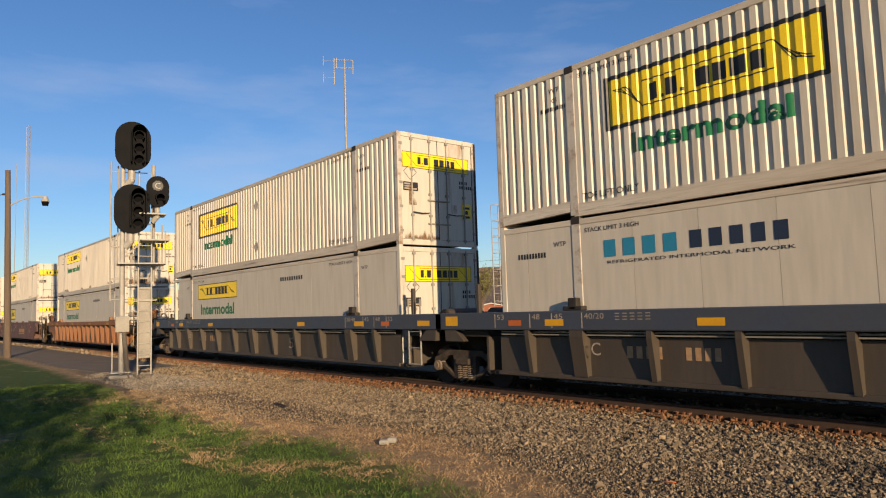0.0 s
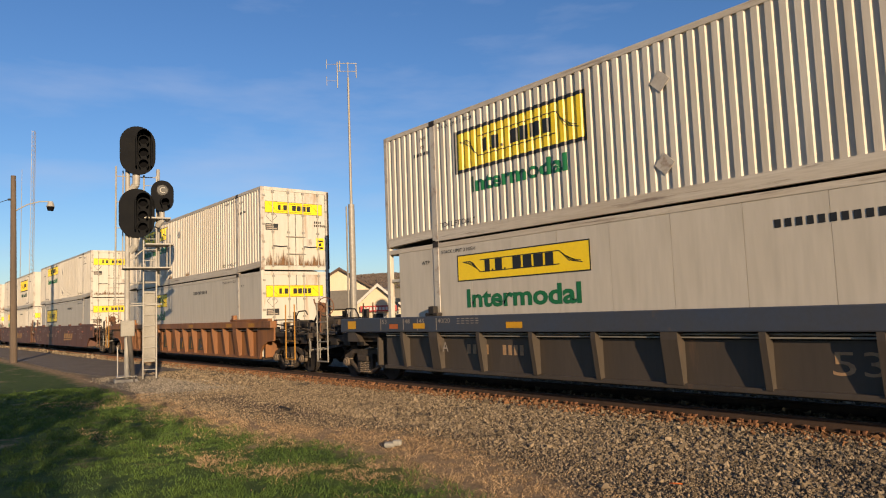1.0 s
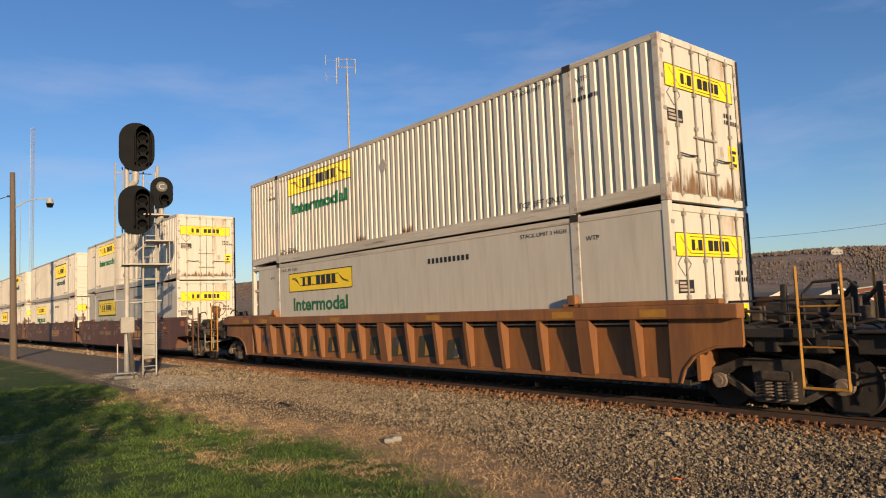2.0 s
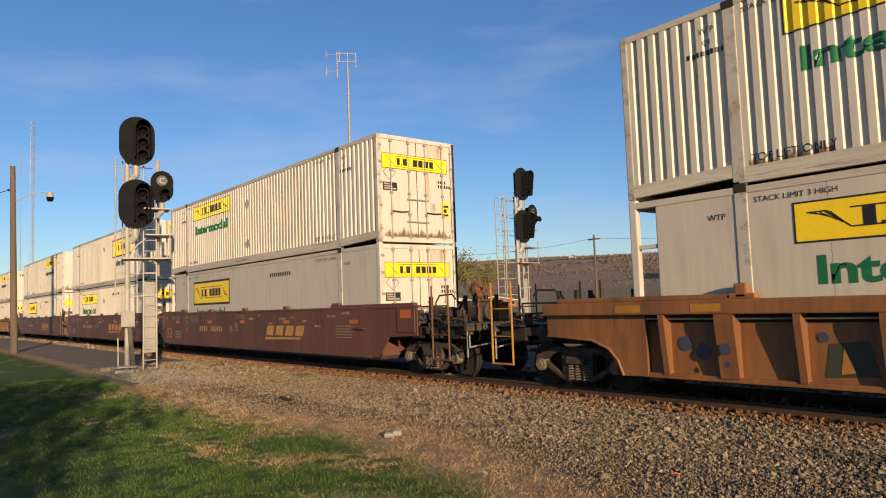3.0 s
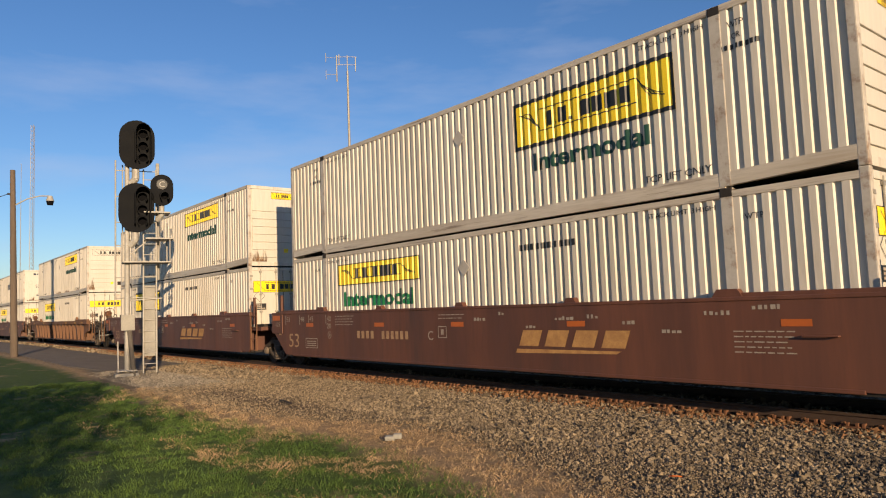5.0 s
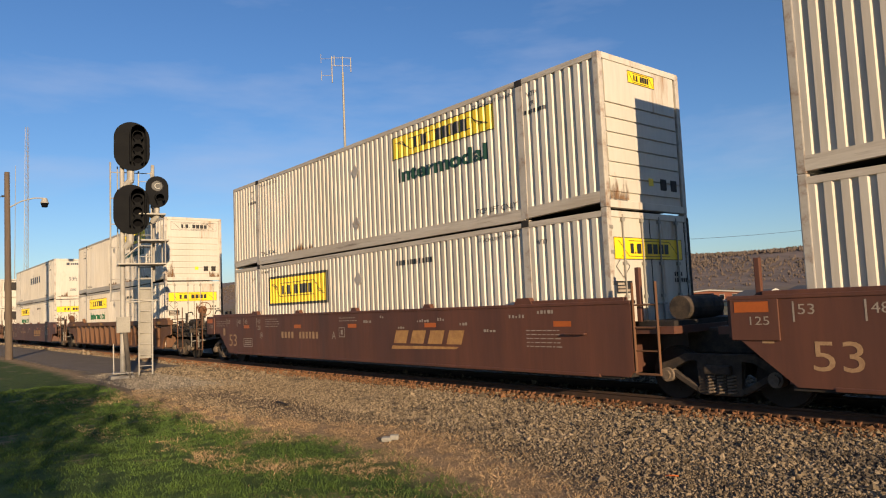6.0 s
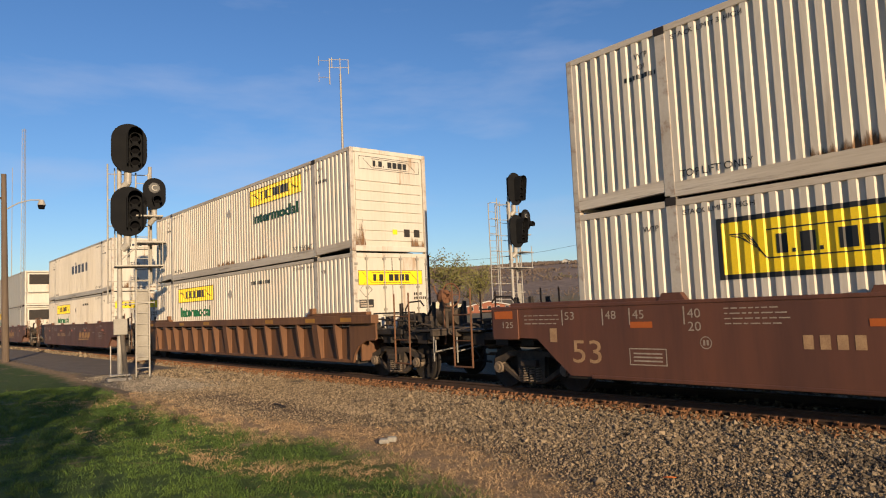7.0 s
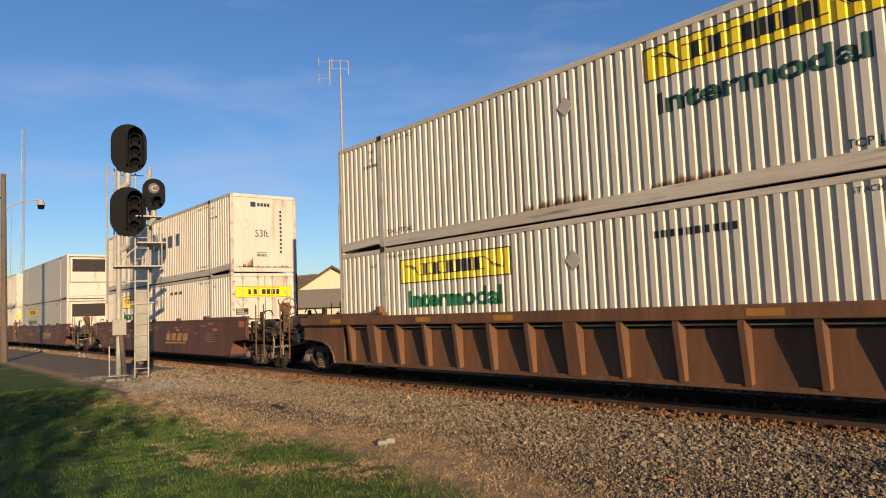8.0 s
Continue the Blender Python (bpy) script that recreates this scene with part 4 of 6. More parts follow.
def rib_car(o, paint, band, front, rear, label, kind):
    """A well car with upright ribs. front, rear: 'free' with its own truck, 'joint' sharing one (kept by the car ahead), 'none'."""
    car = empty("well_car", pose(o, 0, 0), label=label, category="railcar", group="well cars of the train")
    x0, x1 = -L - 0.42, 0.42
    blue = kind == "blue"
    zb = 1.25 if blue else 1.38
    for s in (-1, 1):
        def yy(a, b):
            return sorted((s * a, s * b))
        part("side_plate", cube(x0 + 0.38, x1 - 0.38, *yy(1.312, 1.335), 0.40, zb - 0.13), paint, car)
        xr, xf = (x0 - 1.45, x1 + 1.42) if blue else (-L - 1.85 if rear == "free" else x0 - 0.5, x1 + 0.75)
        part("top_chord", bevelled(xr, xf, *yy(1.33, 1.56), zb, 1.60, w=0.02), band, car)
        if not blue:
            part("cap_plate", bevelled(xr + 0.3, -L + POST - 0.15, *yy(1.34, 1.50), 1.60, 1.68, w=0.015), band, car)
            part("cap_plate", bevelled(-POST + 0.15, xf - 0.3, *yy(1.34, 1.50), 1.60, 1.68, w=0.015), band, car)
        # dark sheet paints the shade of the open slot below the chord
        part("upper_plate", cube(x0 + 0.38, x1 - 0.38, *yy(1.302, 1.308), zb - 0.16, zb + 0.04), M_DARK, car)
        part("bottom_chord", bevelled(x0 + 0.38, x1 - 0.38, *yy(1.31, 1.42), 0.36, 0.44, w=0.01), paint, car)
        step, reach = (1.5, 4) if blue else (1.06, 7)
        places = [(-L / 2 + step * i, i in ((-4, 0, 4) if blue else (-6, 0, 6))) for i in range(-reach, reach + 1)]
        if blue:
            places += [(-L / 2 - 7.2, False), (-L / 2 + 7.2, False)]
        for x, wide in places:
            hw = 0.15 if wide else 0.05

            def rib():
                bm = bmesh.new()
                poly = [(1.33, 0.40), (1.44, 0.42), (1.545, zb - 0.12), (1.545, zb), (1.33, zb)]
                a = [bm.verts.new((-hw, s * p, z)) for p, z in poly]
                b = [bm.verts.new((hw, s * p, z)) for p, z in poly]
                bm.faces.new(a)
                bm.faces.new(b[::-1])
                for j in range(5):
                    bm.faces.new((a[j], b[j], b[(j + 1) % 5], a[(j + 1) % 5]))
                return part("rib", bm, paint)
            share("rib/%s%d%d" % (kind, wide, s), rib, car).location = (x, 0, 0)
        for z in ((1.16, 1.21) if blue else (1.31,)):
            part("pipe", tube(bmesh.new(), (x0 + 0.5, s * 1.42, z), (x1 - 0.5, s * 1.42, z), 0.016, n=6), M_STEEL, car, "thin air line")
        # gusset at each end of the well
        for e, d in ((x0, -1), (x1, 1)):
            if blue:
                g = e + d * 1.05
                part("gusset", prism([(g - d * 0.5, 1.0), (g + d * 0.1, 1.0), (g + d * 0.12, 1.26), (g - d * 0.2, 1.26)], *yy(1.38, 1.52)), paint, car)
                continue
            far = (xf if d > 0 else -xr - L)
            q = [(-0.05, 0.38), (0.12, 0.38), (0.20, 0.60), (0.40, 0.82), (0.72, 0.95), (far, 0.98), (far, zb), (-0.05, zb)] if d > 0 else \
                [(-0.30, 0.38), (0.18, 0.36), (0.28, 0.60), (0.46, 0.80), (0.82, 0.94), (1.4, 0.98), (far, 1.0), (far, zb), (-0.30, zb)]
            part("gusset", prism([(0 + p if d > 0 else -L - p, z) for p, z in q], *yy(1.385, 1.44)), paint, car)
            part("arch_rim", pipe(*[(p if d > 0 else -L - p, s * 1.44, z) for p, z in q[1:-2]], r=0.025, n=6), paint, car)
        for x in (-L + POST, -POST):
            part("bracket", join(bevelled(x - 0.10, x + 0.10, *yy(1.36, 1.50), 1.60, 1.83, w=0.03), bevelled(x - 0.22, x + 0.22, *yy(1.34, 1.5), 1.60, 1.68, w=0.02)), paint if not blue else M_DARK, car)
    part("well_floor", cube(x0 + 0.2, x1 - 0.2, -1.37, 1.37, 0.34, 0.42), M_DARK, car)
    for e, d in ((x0, -1), (x1, 1)):
        part("bulkhead", cube(*sorted((e, e - d * 0.06)), -1.37, 1.37, 0.42, 1.1), paint, car)
        part("deck", cube(*sorted((e - d * 0.05, e + d * 1.7)), -1.36, 1.36, 1.1, 1.22), M_DARK, car)
    car_ends(car, front, rear, paint, M_YELLOWBAND if kind == "orange" else M_RUSTCAR if kind == "rust" else M_STEEL)
    return car


def car_ends(car, front, rear, paint, rails, fx=1.45):
    if front == "free":
        truck(car, fx)
        end_gear(car, 1, 0.42, paint, rails, fx + 0.1)
    if rear == "free":
        truck(car, -L - 1.5)
        end_gear(car, -1, -L - 0.42, paint, rails)
    if rear == "joint":
        t = truck(car, -L - 1.5)
        part("joint_casting", bevelled(-L - 2.4, -L - 0.4, -0.4, 0.4, 0.72, 1.15, w=0.04), M_TRUCK, car)
    for side, e, d in ((front, 0.42, 1), (rear, -L - 0.42, -1)):
        if side == "joint":
            if d > 0:
                ladder(car, e + 0.12, -1.48, 0.45, 1.95, 0.45, rails, 3)
            part("platform", cube(*sorted((e, e + d * 0.75)), -1.3, 1.3, 1.22, 1.30), M_DARK, car)
            part("reservoir", tube(bmesh.new(), (e + d * 0.5, -0.7, 1.5), (e + d * 0.5, 0.4, 1.5), 0.2, n=16), paint if paint == M_GREYCAR else M_TRUCK, car, "air reservoir tank")
            part("post", bevelled(*sorted((e + d * 0.15, e + d * 0.23)), -1.42, -1.34, 1.3, 2.2, w=0.01), paint, car)


def smooth_car(o, front, rear, label, letter):
    car = empty("well_car", pose(o, 0, 0), label=label, category="railcar", group="well cars of the train")
    fe, re_ = (0.50, -L - 1.05) if front == "joint" else (1.76, -L - 1.05)
    if rear == "free":
        re_ = -L - 2.1
    for s in (-1, 1):
        ys = sorted((s * 1.46, s * 1.50))
        poly = [(-L - 0.28, 0.39), (0.12, 0.39), (0.47, 0.74), (0.60, 0.90), (fe, 0.95), (fe, 1.64), (re_, 1.64), (re_, 0.97), (-L - 1.5, 0.87), (-L - 0.85, 0.77)]
        if front == "joint":
            poly = [(-L - 0.12, 0.39), (fe - 0.1, 0.39), (fe, 0.50), (fe, 1.64), (re_, 1.64), (re_, 1.06), (-L - 0.9, 1.04), (-L - 0.55, 0.74)]
        part("side_plate", prism(poly, *ys), M_BROWNCAR, car)
        part("top_lip", bevelled(re_, fe, *sorted((s * 1.34, s * 1.515)), 1.60, 1.66, w=0.012), M_BROWNCAR, car)
        part("bottom_lip", bevelled(-L + 0.35, -0.2, *sorted((s * 1.40, s * 1.512)), 0.36, 0.42, w=0.012), M_BROWNCAR, car)
        for x in (-L + POST, -POST):
            part("bracket", prism([(x - 0.25, 1.65), (x - 0.16, 1.78), (x + 0.16, 1.78), (x + 0.25, 1.65)], *sorted((s * 1.36, s * 1.48))), M_BROWNCAR, car)
        for x in (-11.2, -8.1, -5.0):
            part("lug", prism([(x - 0.14, 1.65), (x - 0.09, 1.75), (x + 0.09, 1.75), (x + 0.14, 1.65)], *sorted((s * 1.36, s * 1.48))), M_BROWNCAR, car)
        a, b = (-L - 0.55 if rear == "joint" else -L - 1.6), -L + POST
        part("cap_plate", bevelled(a, b, *sorted((s * 1.34, s * 1.46)), 1.64, 1.72, w=0.015), M_BROWNCAR, car)
        part("cap_plate", bevelled(-POST, fe - 0.15, *sorted((s * 1.34, s * 1.46)), 1.64, 1.72, w=0.015), M_BROWNCAR, car)
    part("well_floor", cube(-L - 0.2, 0.2, -1.46, 1.46, 0.34, 0.42), M_DARK, car)
    for e, d in ((-L - 0.25, -1), (0.25, 1)):
        part("bulkhead", cube(*sorted((e, e - d * 0.06)), -1.45, 1.45, 0.42, 1.1), M_BROWNCAR, car)
        part("deck", cube(*sorted((e, e + d * 1.0)), -1.44, 1.44, 1.1, 1.22), M_BROWNCAR, car)
    y = -1.50
    back = 0.15 if rear == "free" else 0.0
    mark_text(car, "53", -16.05 - back, -15.42 - back, 0.62, 1.02, M_STENCIL2, y)
    for x, s in ((-16.2 - back, "53"), (-15.3 - back, "48"), (-14.75 - back, "45"), (-13.75 - back, "40")):
        mark_text(car, s, x, x + 0.22, 1.38, 1.52, M_STENCIL, y)
        part("marking", lay(rects((0, 0.025, 0, 0.28)), x - 0.07, 1.28, y), M_STENCIL, car)
    mark_text(car, "20", -13.75 - back, -13.53 - back, 1.18, 1.32, M_STENCIL, y)
    reflector(car, re_ + 0.12, 1.42, 0.5, 0.15, -1.53, M_REFLECT2)
    for x in (-14.95, -11.37, -8.36, -5.07, -1.2):
        reflector(car, x, 1.23, 0.42, 0.10, y, M_REFLECT2)
    if front == "free":
        reflector(car, fe - 0.62, 1.36, 0.45, 0.2, -1.53, M_REFLECT2)
    reflector(car, -16.72, 0.98, 0.17, 0.25, y, M_STENCIL2)
    mark_text(car, "125", re_ + 0.34, re_ + 0.62, 1.24, 1.36, M_STENCIL, -1.53)
    part("marking", lay(rects((0, 0.7, 0, 0.018), (0, 0.7, 0.26, 0.278), (0, 0.018, 0.018, 0.26), (0.682, 0.7, 0.018, 0.26), *[(0.08, 0.62, 0.06 + 0.06 * i, 0.085 + 0.06 * i) for i in range(3)]),
                        -15.0, 0.62, y), M_STENCIL, car)
    part("marking", lay(join(*[strip((0.09 * math.cos(a), 0.09 * math.sin(a)), (0.09 * math.cos(a + 0.42), 0.09 * math.sin(a + 0.42)), w=0.014) for a in [i * math.pi / 8 for i in range(16)]],
                             rects((-0.045, -0.012, -0.04, 0.04), (0.012, 0.045, -0.04, 0.04))), -13.62, 1.0, y), M_STENCIL, car)
    rnd2 = random.Random(5)
    for i in range(9):
        zr, xr = rnd2.uniform(1.1, 1.5), -7.6 + 0.75 * i
        part("marking", lay(rects(*[(0.09 * j, 0.09 * j + rnd2.uniform(0.04, 0.08), 0, rnd2.uniform(0.04, 0.07)) for j in range(rnd2.randint(2, 6))]), xr, zr, y), M_STENCIL, car)
    # number, unit letter, small data blocks, the end box and the faded railway mark
    mark_bars(car, -12.2, -11.34, 0.93, 1.12, 4, M_STENCIL2, y)
    mark_bars(car, -11.06, -9.88, 0.93, 1.12, 6, M_STENCIL2, y)
    mark_text(car, letter, -9.19, -9.0, 0.93, 1.13, M_STENCIL, y)
    rnd = random.Random(letter)
    for x, z, k in ((-13.3, 1.50, 4), (-1.9, 1.15, 5), (-8.8, 1.48, 2)) + (((-17.35, 1.46, 3),) if rear == "free" else ()):
        rows = []
        for i in range(k):
            q = 0.0
            while q < 0.8:
                w = rnd.uniform(0.05, 0.17)
                rows.append((q, q + w, -0.075 * i, -0.075 * i + 0.018))
                q += w + 0.03
        part("marking", lay(rects(*rows), x, z, y), M_STENCIL, car)
    part("marking", lay(rects((0, 0.3, 0, 0.02), (0, 0.3, 0.24, 0.26), (0, 0.02, 0, 0.26), (0.28, 0.3, 0, 0.26), (0.1, 0.2, 0.07, 0.19)), -8.82, 0.98, y), M_STENCIL, car)
    logo = bmesh.new()
    for i in range(4):
        q = i * 0.66 + 0.1
        logo.faces.new([logo.verts.new((q + dx, 0, dz)) for dx, dz in ((0, 0.14), (0.5, 0.14), (0.62, 0.44), (0.12, 0.44))])
    logo.faces.new([logo.verts.new((dx, 0, dz)) for dx, dz in ((0, 0), (2.4, 0.04), (2.5, 0.09), (0.04, 0.08))])
    part("marking", lay(logo, -6.4, 0.72, y), M_LOGO, car, "faded orange railway mark")
    for e in ((re_ + 0.05, re_ + 0.75),) + (((fe - 0.75, fe - 0.05),) if front == "free" else ()):
        part("end_box", bevelled(*e, -1.53, -1.5, 1.02, 1.6, w=0.01), M_BROWNCAR, car, "flat steel end box cover")
    part("grab_iron", pipe((-0.9, -1.5, 1.1), (-0.9, -1.56, 1.1), (-0.45, -1.56, 1.1), (-0.45, -1.5, 1.1), r=0.014, n=6), M_BROWNCAR, car)
    car_ends(car, front, rear, M_BROWNCAR, M_RUSTCAR, 1.72)
    return car


def cars():
    g = rib_car(STACKS["A"], M_GREYCAR, M_BLUECAR, "none", "joint", "grey ribbed well car with a dark blue top chord", "blue")
    h = rib_car(STACKS["B"], M_GREYCAR, M_BLUECAR, "joint", "free", "grey ribbed well car with a dark blue top chord", "blue")
    for car, letter in ((g, "C"), (h, "A")):
        y = -1.56
        for x, s in ((-L + 0.1, "53"), (-L + 1.05, "48"), (-L + 1.6, "45"), (-L + 2.3, "40/20"), (-POST - 0.1, "20/40"), (-POST + 0.75, "45"), (-POST + 1.25, "48"), (-0.2, "53")):
            mark_text(car, s, x, x + (0.42 if "/" in s else 0.2), 1.45, 1.55, M_STENCIL, y)
            part("marking", lay(rects((0, 0.03, 0, 0.27)), x - 0.07, 1.29, y), M_STENCIL, car)
        for x in (-L - 1.5, -14.78, -11.7, -4.8, -POST + 0.28, 0.98):
            reflector(car, x, 1.33, 0.45 if x > -L else 0.4, 0.12 if x > -L else 0.2, y, M_REFLECT)
        for x in (-L + 0.42, -POST + 1.5):
            reflector(car, x, 1.33, 0.35, 0.11, y, M_REFLECT2)
        for i in range(3):
            mark_bars(car, -L + 2.95, -L + 3.7, 1.53 - i * 0.05, 1.545 - i * 0.05, 5, M_STENCIL, y)
        mark_text(car, letter, -L + 2.4, -L + 2.6, 0.82, 1.04, M_STENCIL, -1.53)
        mark_bars(car, -L + 3.0, -L + 3.75, 0.78, 0.98, 4, M_STENCIL2, -1.336)
        mark_bars(car, -L + 4.1, -L + 4.75, 0.78, 0.98, 4, M_STENCIL2, -1.336)
        mark_text(car, "53", -L + 10.4, -L + 11.05, 0.66, 0.98, M_STENCIL2, -1.336)
    c = rib_car(STACKS["C"], M_ORANGECAR, M_ORANGECAR, "free", "free", "rusty orange ribbed well car with flaking paint", "orange")
    for x in (-L - 0.2, -L + 1.2, -10.5, -6.2, -2.4, -0.5):
        part("marking", lay(rects((0, 0.5, 0, 0.12)), x, 1.42, -1.56), M_YELLOWBAND, c)
    # sprayed shapes between the ribs
    rnd = random.Random(2)
    for i in range(-5, 3):
        x = -L / 2 + 1.06 * i + 0.14
        a, b = rnd.uniform(0.0, 0.1), rnd.uniform(0.6, 0.78)
        z0, z1 = rnd.uniform(0.5, 0.6), rnd.uniform(1.0, 1.2)
        bm = bmesh.new()
        bm.faces.new([bm.verts.new((p, 0, z)) for p, z in ((a, z0), (b, z0 + 0.04), (b - 0.1, z1), (a + 0.08, z1 - 0.06))])
        part("sprayed_patch", lay(bm, x, 0, -1.336), M_SPRAY, c, "dark green sprayed patch")
        bm = bmesh.new()
        bm.faces.new([bm.verts.new((p, 0, z)) for p, z in ((0.3, z0 + 0.05), (0.48, z0 + 0.08), (0.36, z0 + 0.42))])
        part("sprayed_patch", lay(bm, x, 0, -1.336, None, 0.008), M_YELLOWBAND, c)
    for i, dx, z, q in ((-7, 0.3, 0.92, 0.12), (-7, 0.6, 0.8, 0.13), (-6, 0.0, 0.86, 0.09), (-6, 0.02, 0.64, 0.05), (-5, 0.25, 1.05, 0.07), (-3, 0.4, 0.7, 0.08), (0, 0.4, 0.9, 0.1), (2, 0.5, 0.7, 0.09)):
        bm = bmesh.new()
        bmesh.ops.create_circle(bm, cap_ends=True, segments=16, radius=q)
        for v in bm.verts:
            v.co = (v.co.x, 0, v.co.y)
        part("sprayed_dot", lay(bm, -L / 2 + 1.06 * i + dx, z, -1.336 if dx > 0.1 else -1.53, None, 0.012), M_SPRAYBLUE, c, "blue sprayed dot")
    d = smooth_car(STACKS["D"], "free", "joint", "reddish brown smooth-sided well car with faded markings", "B")
    e = smooth_car(STACKS["E"], "joint", "joint", "reddish brown smooth-sided well car with an orange mark", "C")
    f = smooth_car(STACKS["F"], "joint", "free", "reddish brown smooth-sided well car with an orange mark", "A")
    g2 = rib_car(STACKS["G"], M_RUSTCAR, M_RUSTCAR, "free", "free", "rust brown ribbed well car with yellow patches", "rust")
    for x in (-L - 0.2, -L + 3.6, -10.0, -4.8, -2.2, -0.3):
        part("marking", lay(rects((0, 0.55, 0, 0.11)), x, 1.43, -1.56), M_YELLOWBAND, g2)
    h2 = smooth_car(STACKS["H"], "free", "free", "brown smooth-sided well car", "A")
    i2 = smooth_car(STACKS["I"], "free", "joint", "brown smooth-sided well car under a refrigerated stack", "B")
    j2 = smooth_car(STACKS["J"], "joint", "joint", "brown smooth-sided well car", "C")
    k2 = smooth_car(STACKS["K"], "joint", "free", "brown smooth-sided well car", "A")
    m2 = rib_car(STACKS["M"], M_RUSTCAR, M_RUSTCAR, "free", "free", "rust brown ribbed well car", "rust")
    MOVING.extend([g, h, c, d, e, f, g2, h2, i2, j2, k2, m2])


# ---- track ----
def track():
    poly = [(-0.075, -0.172), (0.075, -0.172), (0.075, -0.160), (0.012, -0.140), (0.010, -0.045), (0.036, -0.035), (0.037, -0.006), (0.030, 0.0), (-0.030, 0.0), (-0.037, -0.006),
            (-0.036, -0.035), (-0.010, -0.045), (-0.012, -0.140), (-0.075, -0.160)]
    for y in (-0.755, 0.755):
        bm = bmesh.new()
        a = [bm.verts.new((-420, y + py, pz)) for py, pz in poly]
        b = [bm.verts.new((120, y + py, pz)) for py, pz in poly]
        k = len(poly)
        for i in range(k):
            bm.faces.new((a[i], a[(i + 1) % k], b[(i + 1) % k], b[i]))
        tagged(part("rail", bm, M_RAILSTEEL), "rusty brown steel rail on wooden ties", "rail", kind="structure")


def ties():
    tr = tagged(new("track_bed"), "weathered wooden ties with rusty plates and clips", "railway track", kind="structure")
    tie = clip = None
    rnd = random.Random(4)
    for i in range(150):
        x = 4 - i * 0.50 + rnd.uniform(-0.03, 0.03)
        if tie is None:
            tie = part("tie", bevelled(-0.115, 0.115, -1.30, 1.30, -0.34, -0.176, w=0.012), M_TIE, tr)
            bm = cube(-0.10, 0.10, -0.19, 0.17, -0.178, -0.160)
            for dx in (-0.06, 0.06):
                box(bm, dx - 0.016, dx + 0.016, -0.125, -0.075, -0.165, -0.115)
            box(bm, -0.15, -0.115, -0.10, 0.08, -0.19, -0.12)
            box(bm, 0.115, 0.15, -0.10, 0.08, -0.19, -0.12)
            clip = part("tie_plate", bm, M_RUSTY, tr)
            tie.location = (x, 0, 0)
            clip.location = (x, -0.755, 0)
        else:
            again(tie, tr, x, rnd.uniform(-0.05, 0.05), rnd.uniform(-0.012, 0.0), rnd.uniform(-1, 1))
            again(clip, tr, x, -0.755)


# ---- beside the line ----
GROUND_Z = -0.24


def at(az, d, z=GROUND_Z):
    """A place by its bearing from +x and its distance from the eye."""
    return Vector((d * math.cos(radians(az)), EYE[1] + d * math.sin(radians(az)), z))


def oval(hw, hh, x0, x1, n=14):
    """A plate with rounded top and bottom that faces +x, in y and z."""
    pts = []
    for i in range(n + 1):
        a = math.pi * i / n
        pts.append((hw * math.cos(a), hh - hw + hw * math.sin(a)))
    for i in range(n + 1):
        a = math.pi + math.pi * i / n
        pts.append((hw * math.cos(a), -(hh - hw) + hw * math.sin(a)))
    bm = bmesh.new()
    a = [bm.verts.new((x0, y, z)) for y, z in pts]
    b = [bm.verts.new((x1, y, z)) for y, z in pts]
    bm.faces.new(a)
    bm.faces.new(b[::-1])
    for i in range(len(pts)):
        j = (i + 1) % len(pts)
        bm.faces.new((a[i], b[i], b[j], a[j]))
    return bm


def hood(r, length, n=14):
    """A visor: a shell open below and in front."""
    bm = bmesh.new()
    rows = []
    for rad in (r, r - 0.02):
        for x in (0, length):
            rows.append([bm.verts.new((x, rad * math.cos(a), rad * math.sin(a) - (0.06 * x / length))) for a in [radians(-50 + 280 * i / n) for i in range(n + 1)]])
    for u, v in ((0, 1), (2, 3), (0, 2), (1, 3)):
        for i in range(n):
            bm.faces.new((rows[u][i], rows[u][i + 1], rows[v][i + 1], rows[v][i]))
    return bm


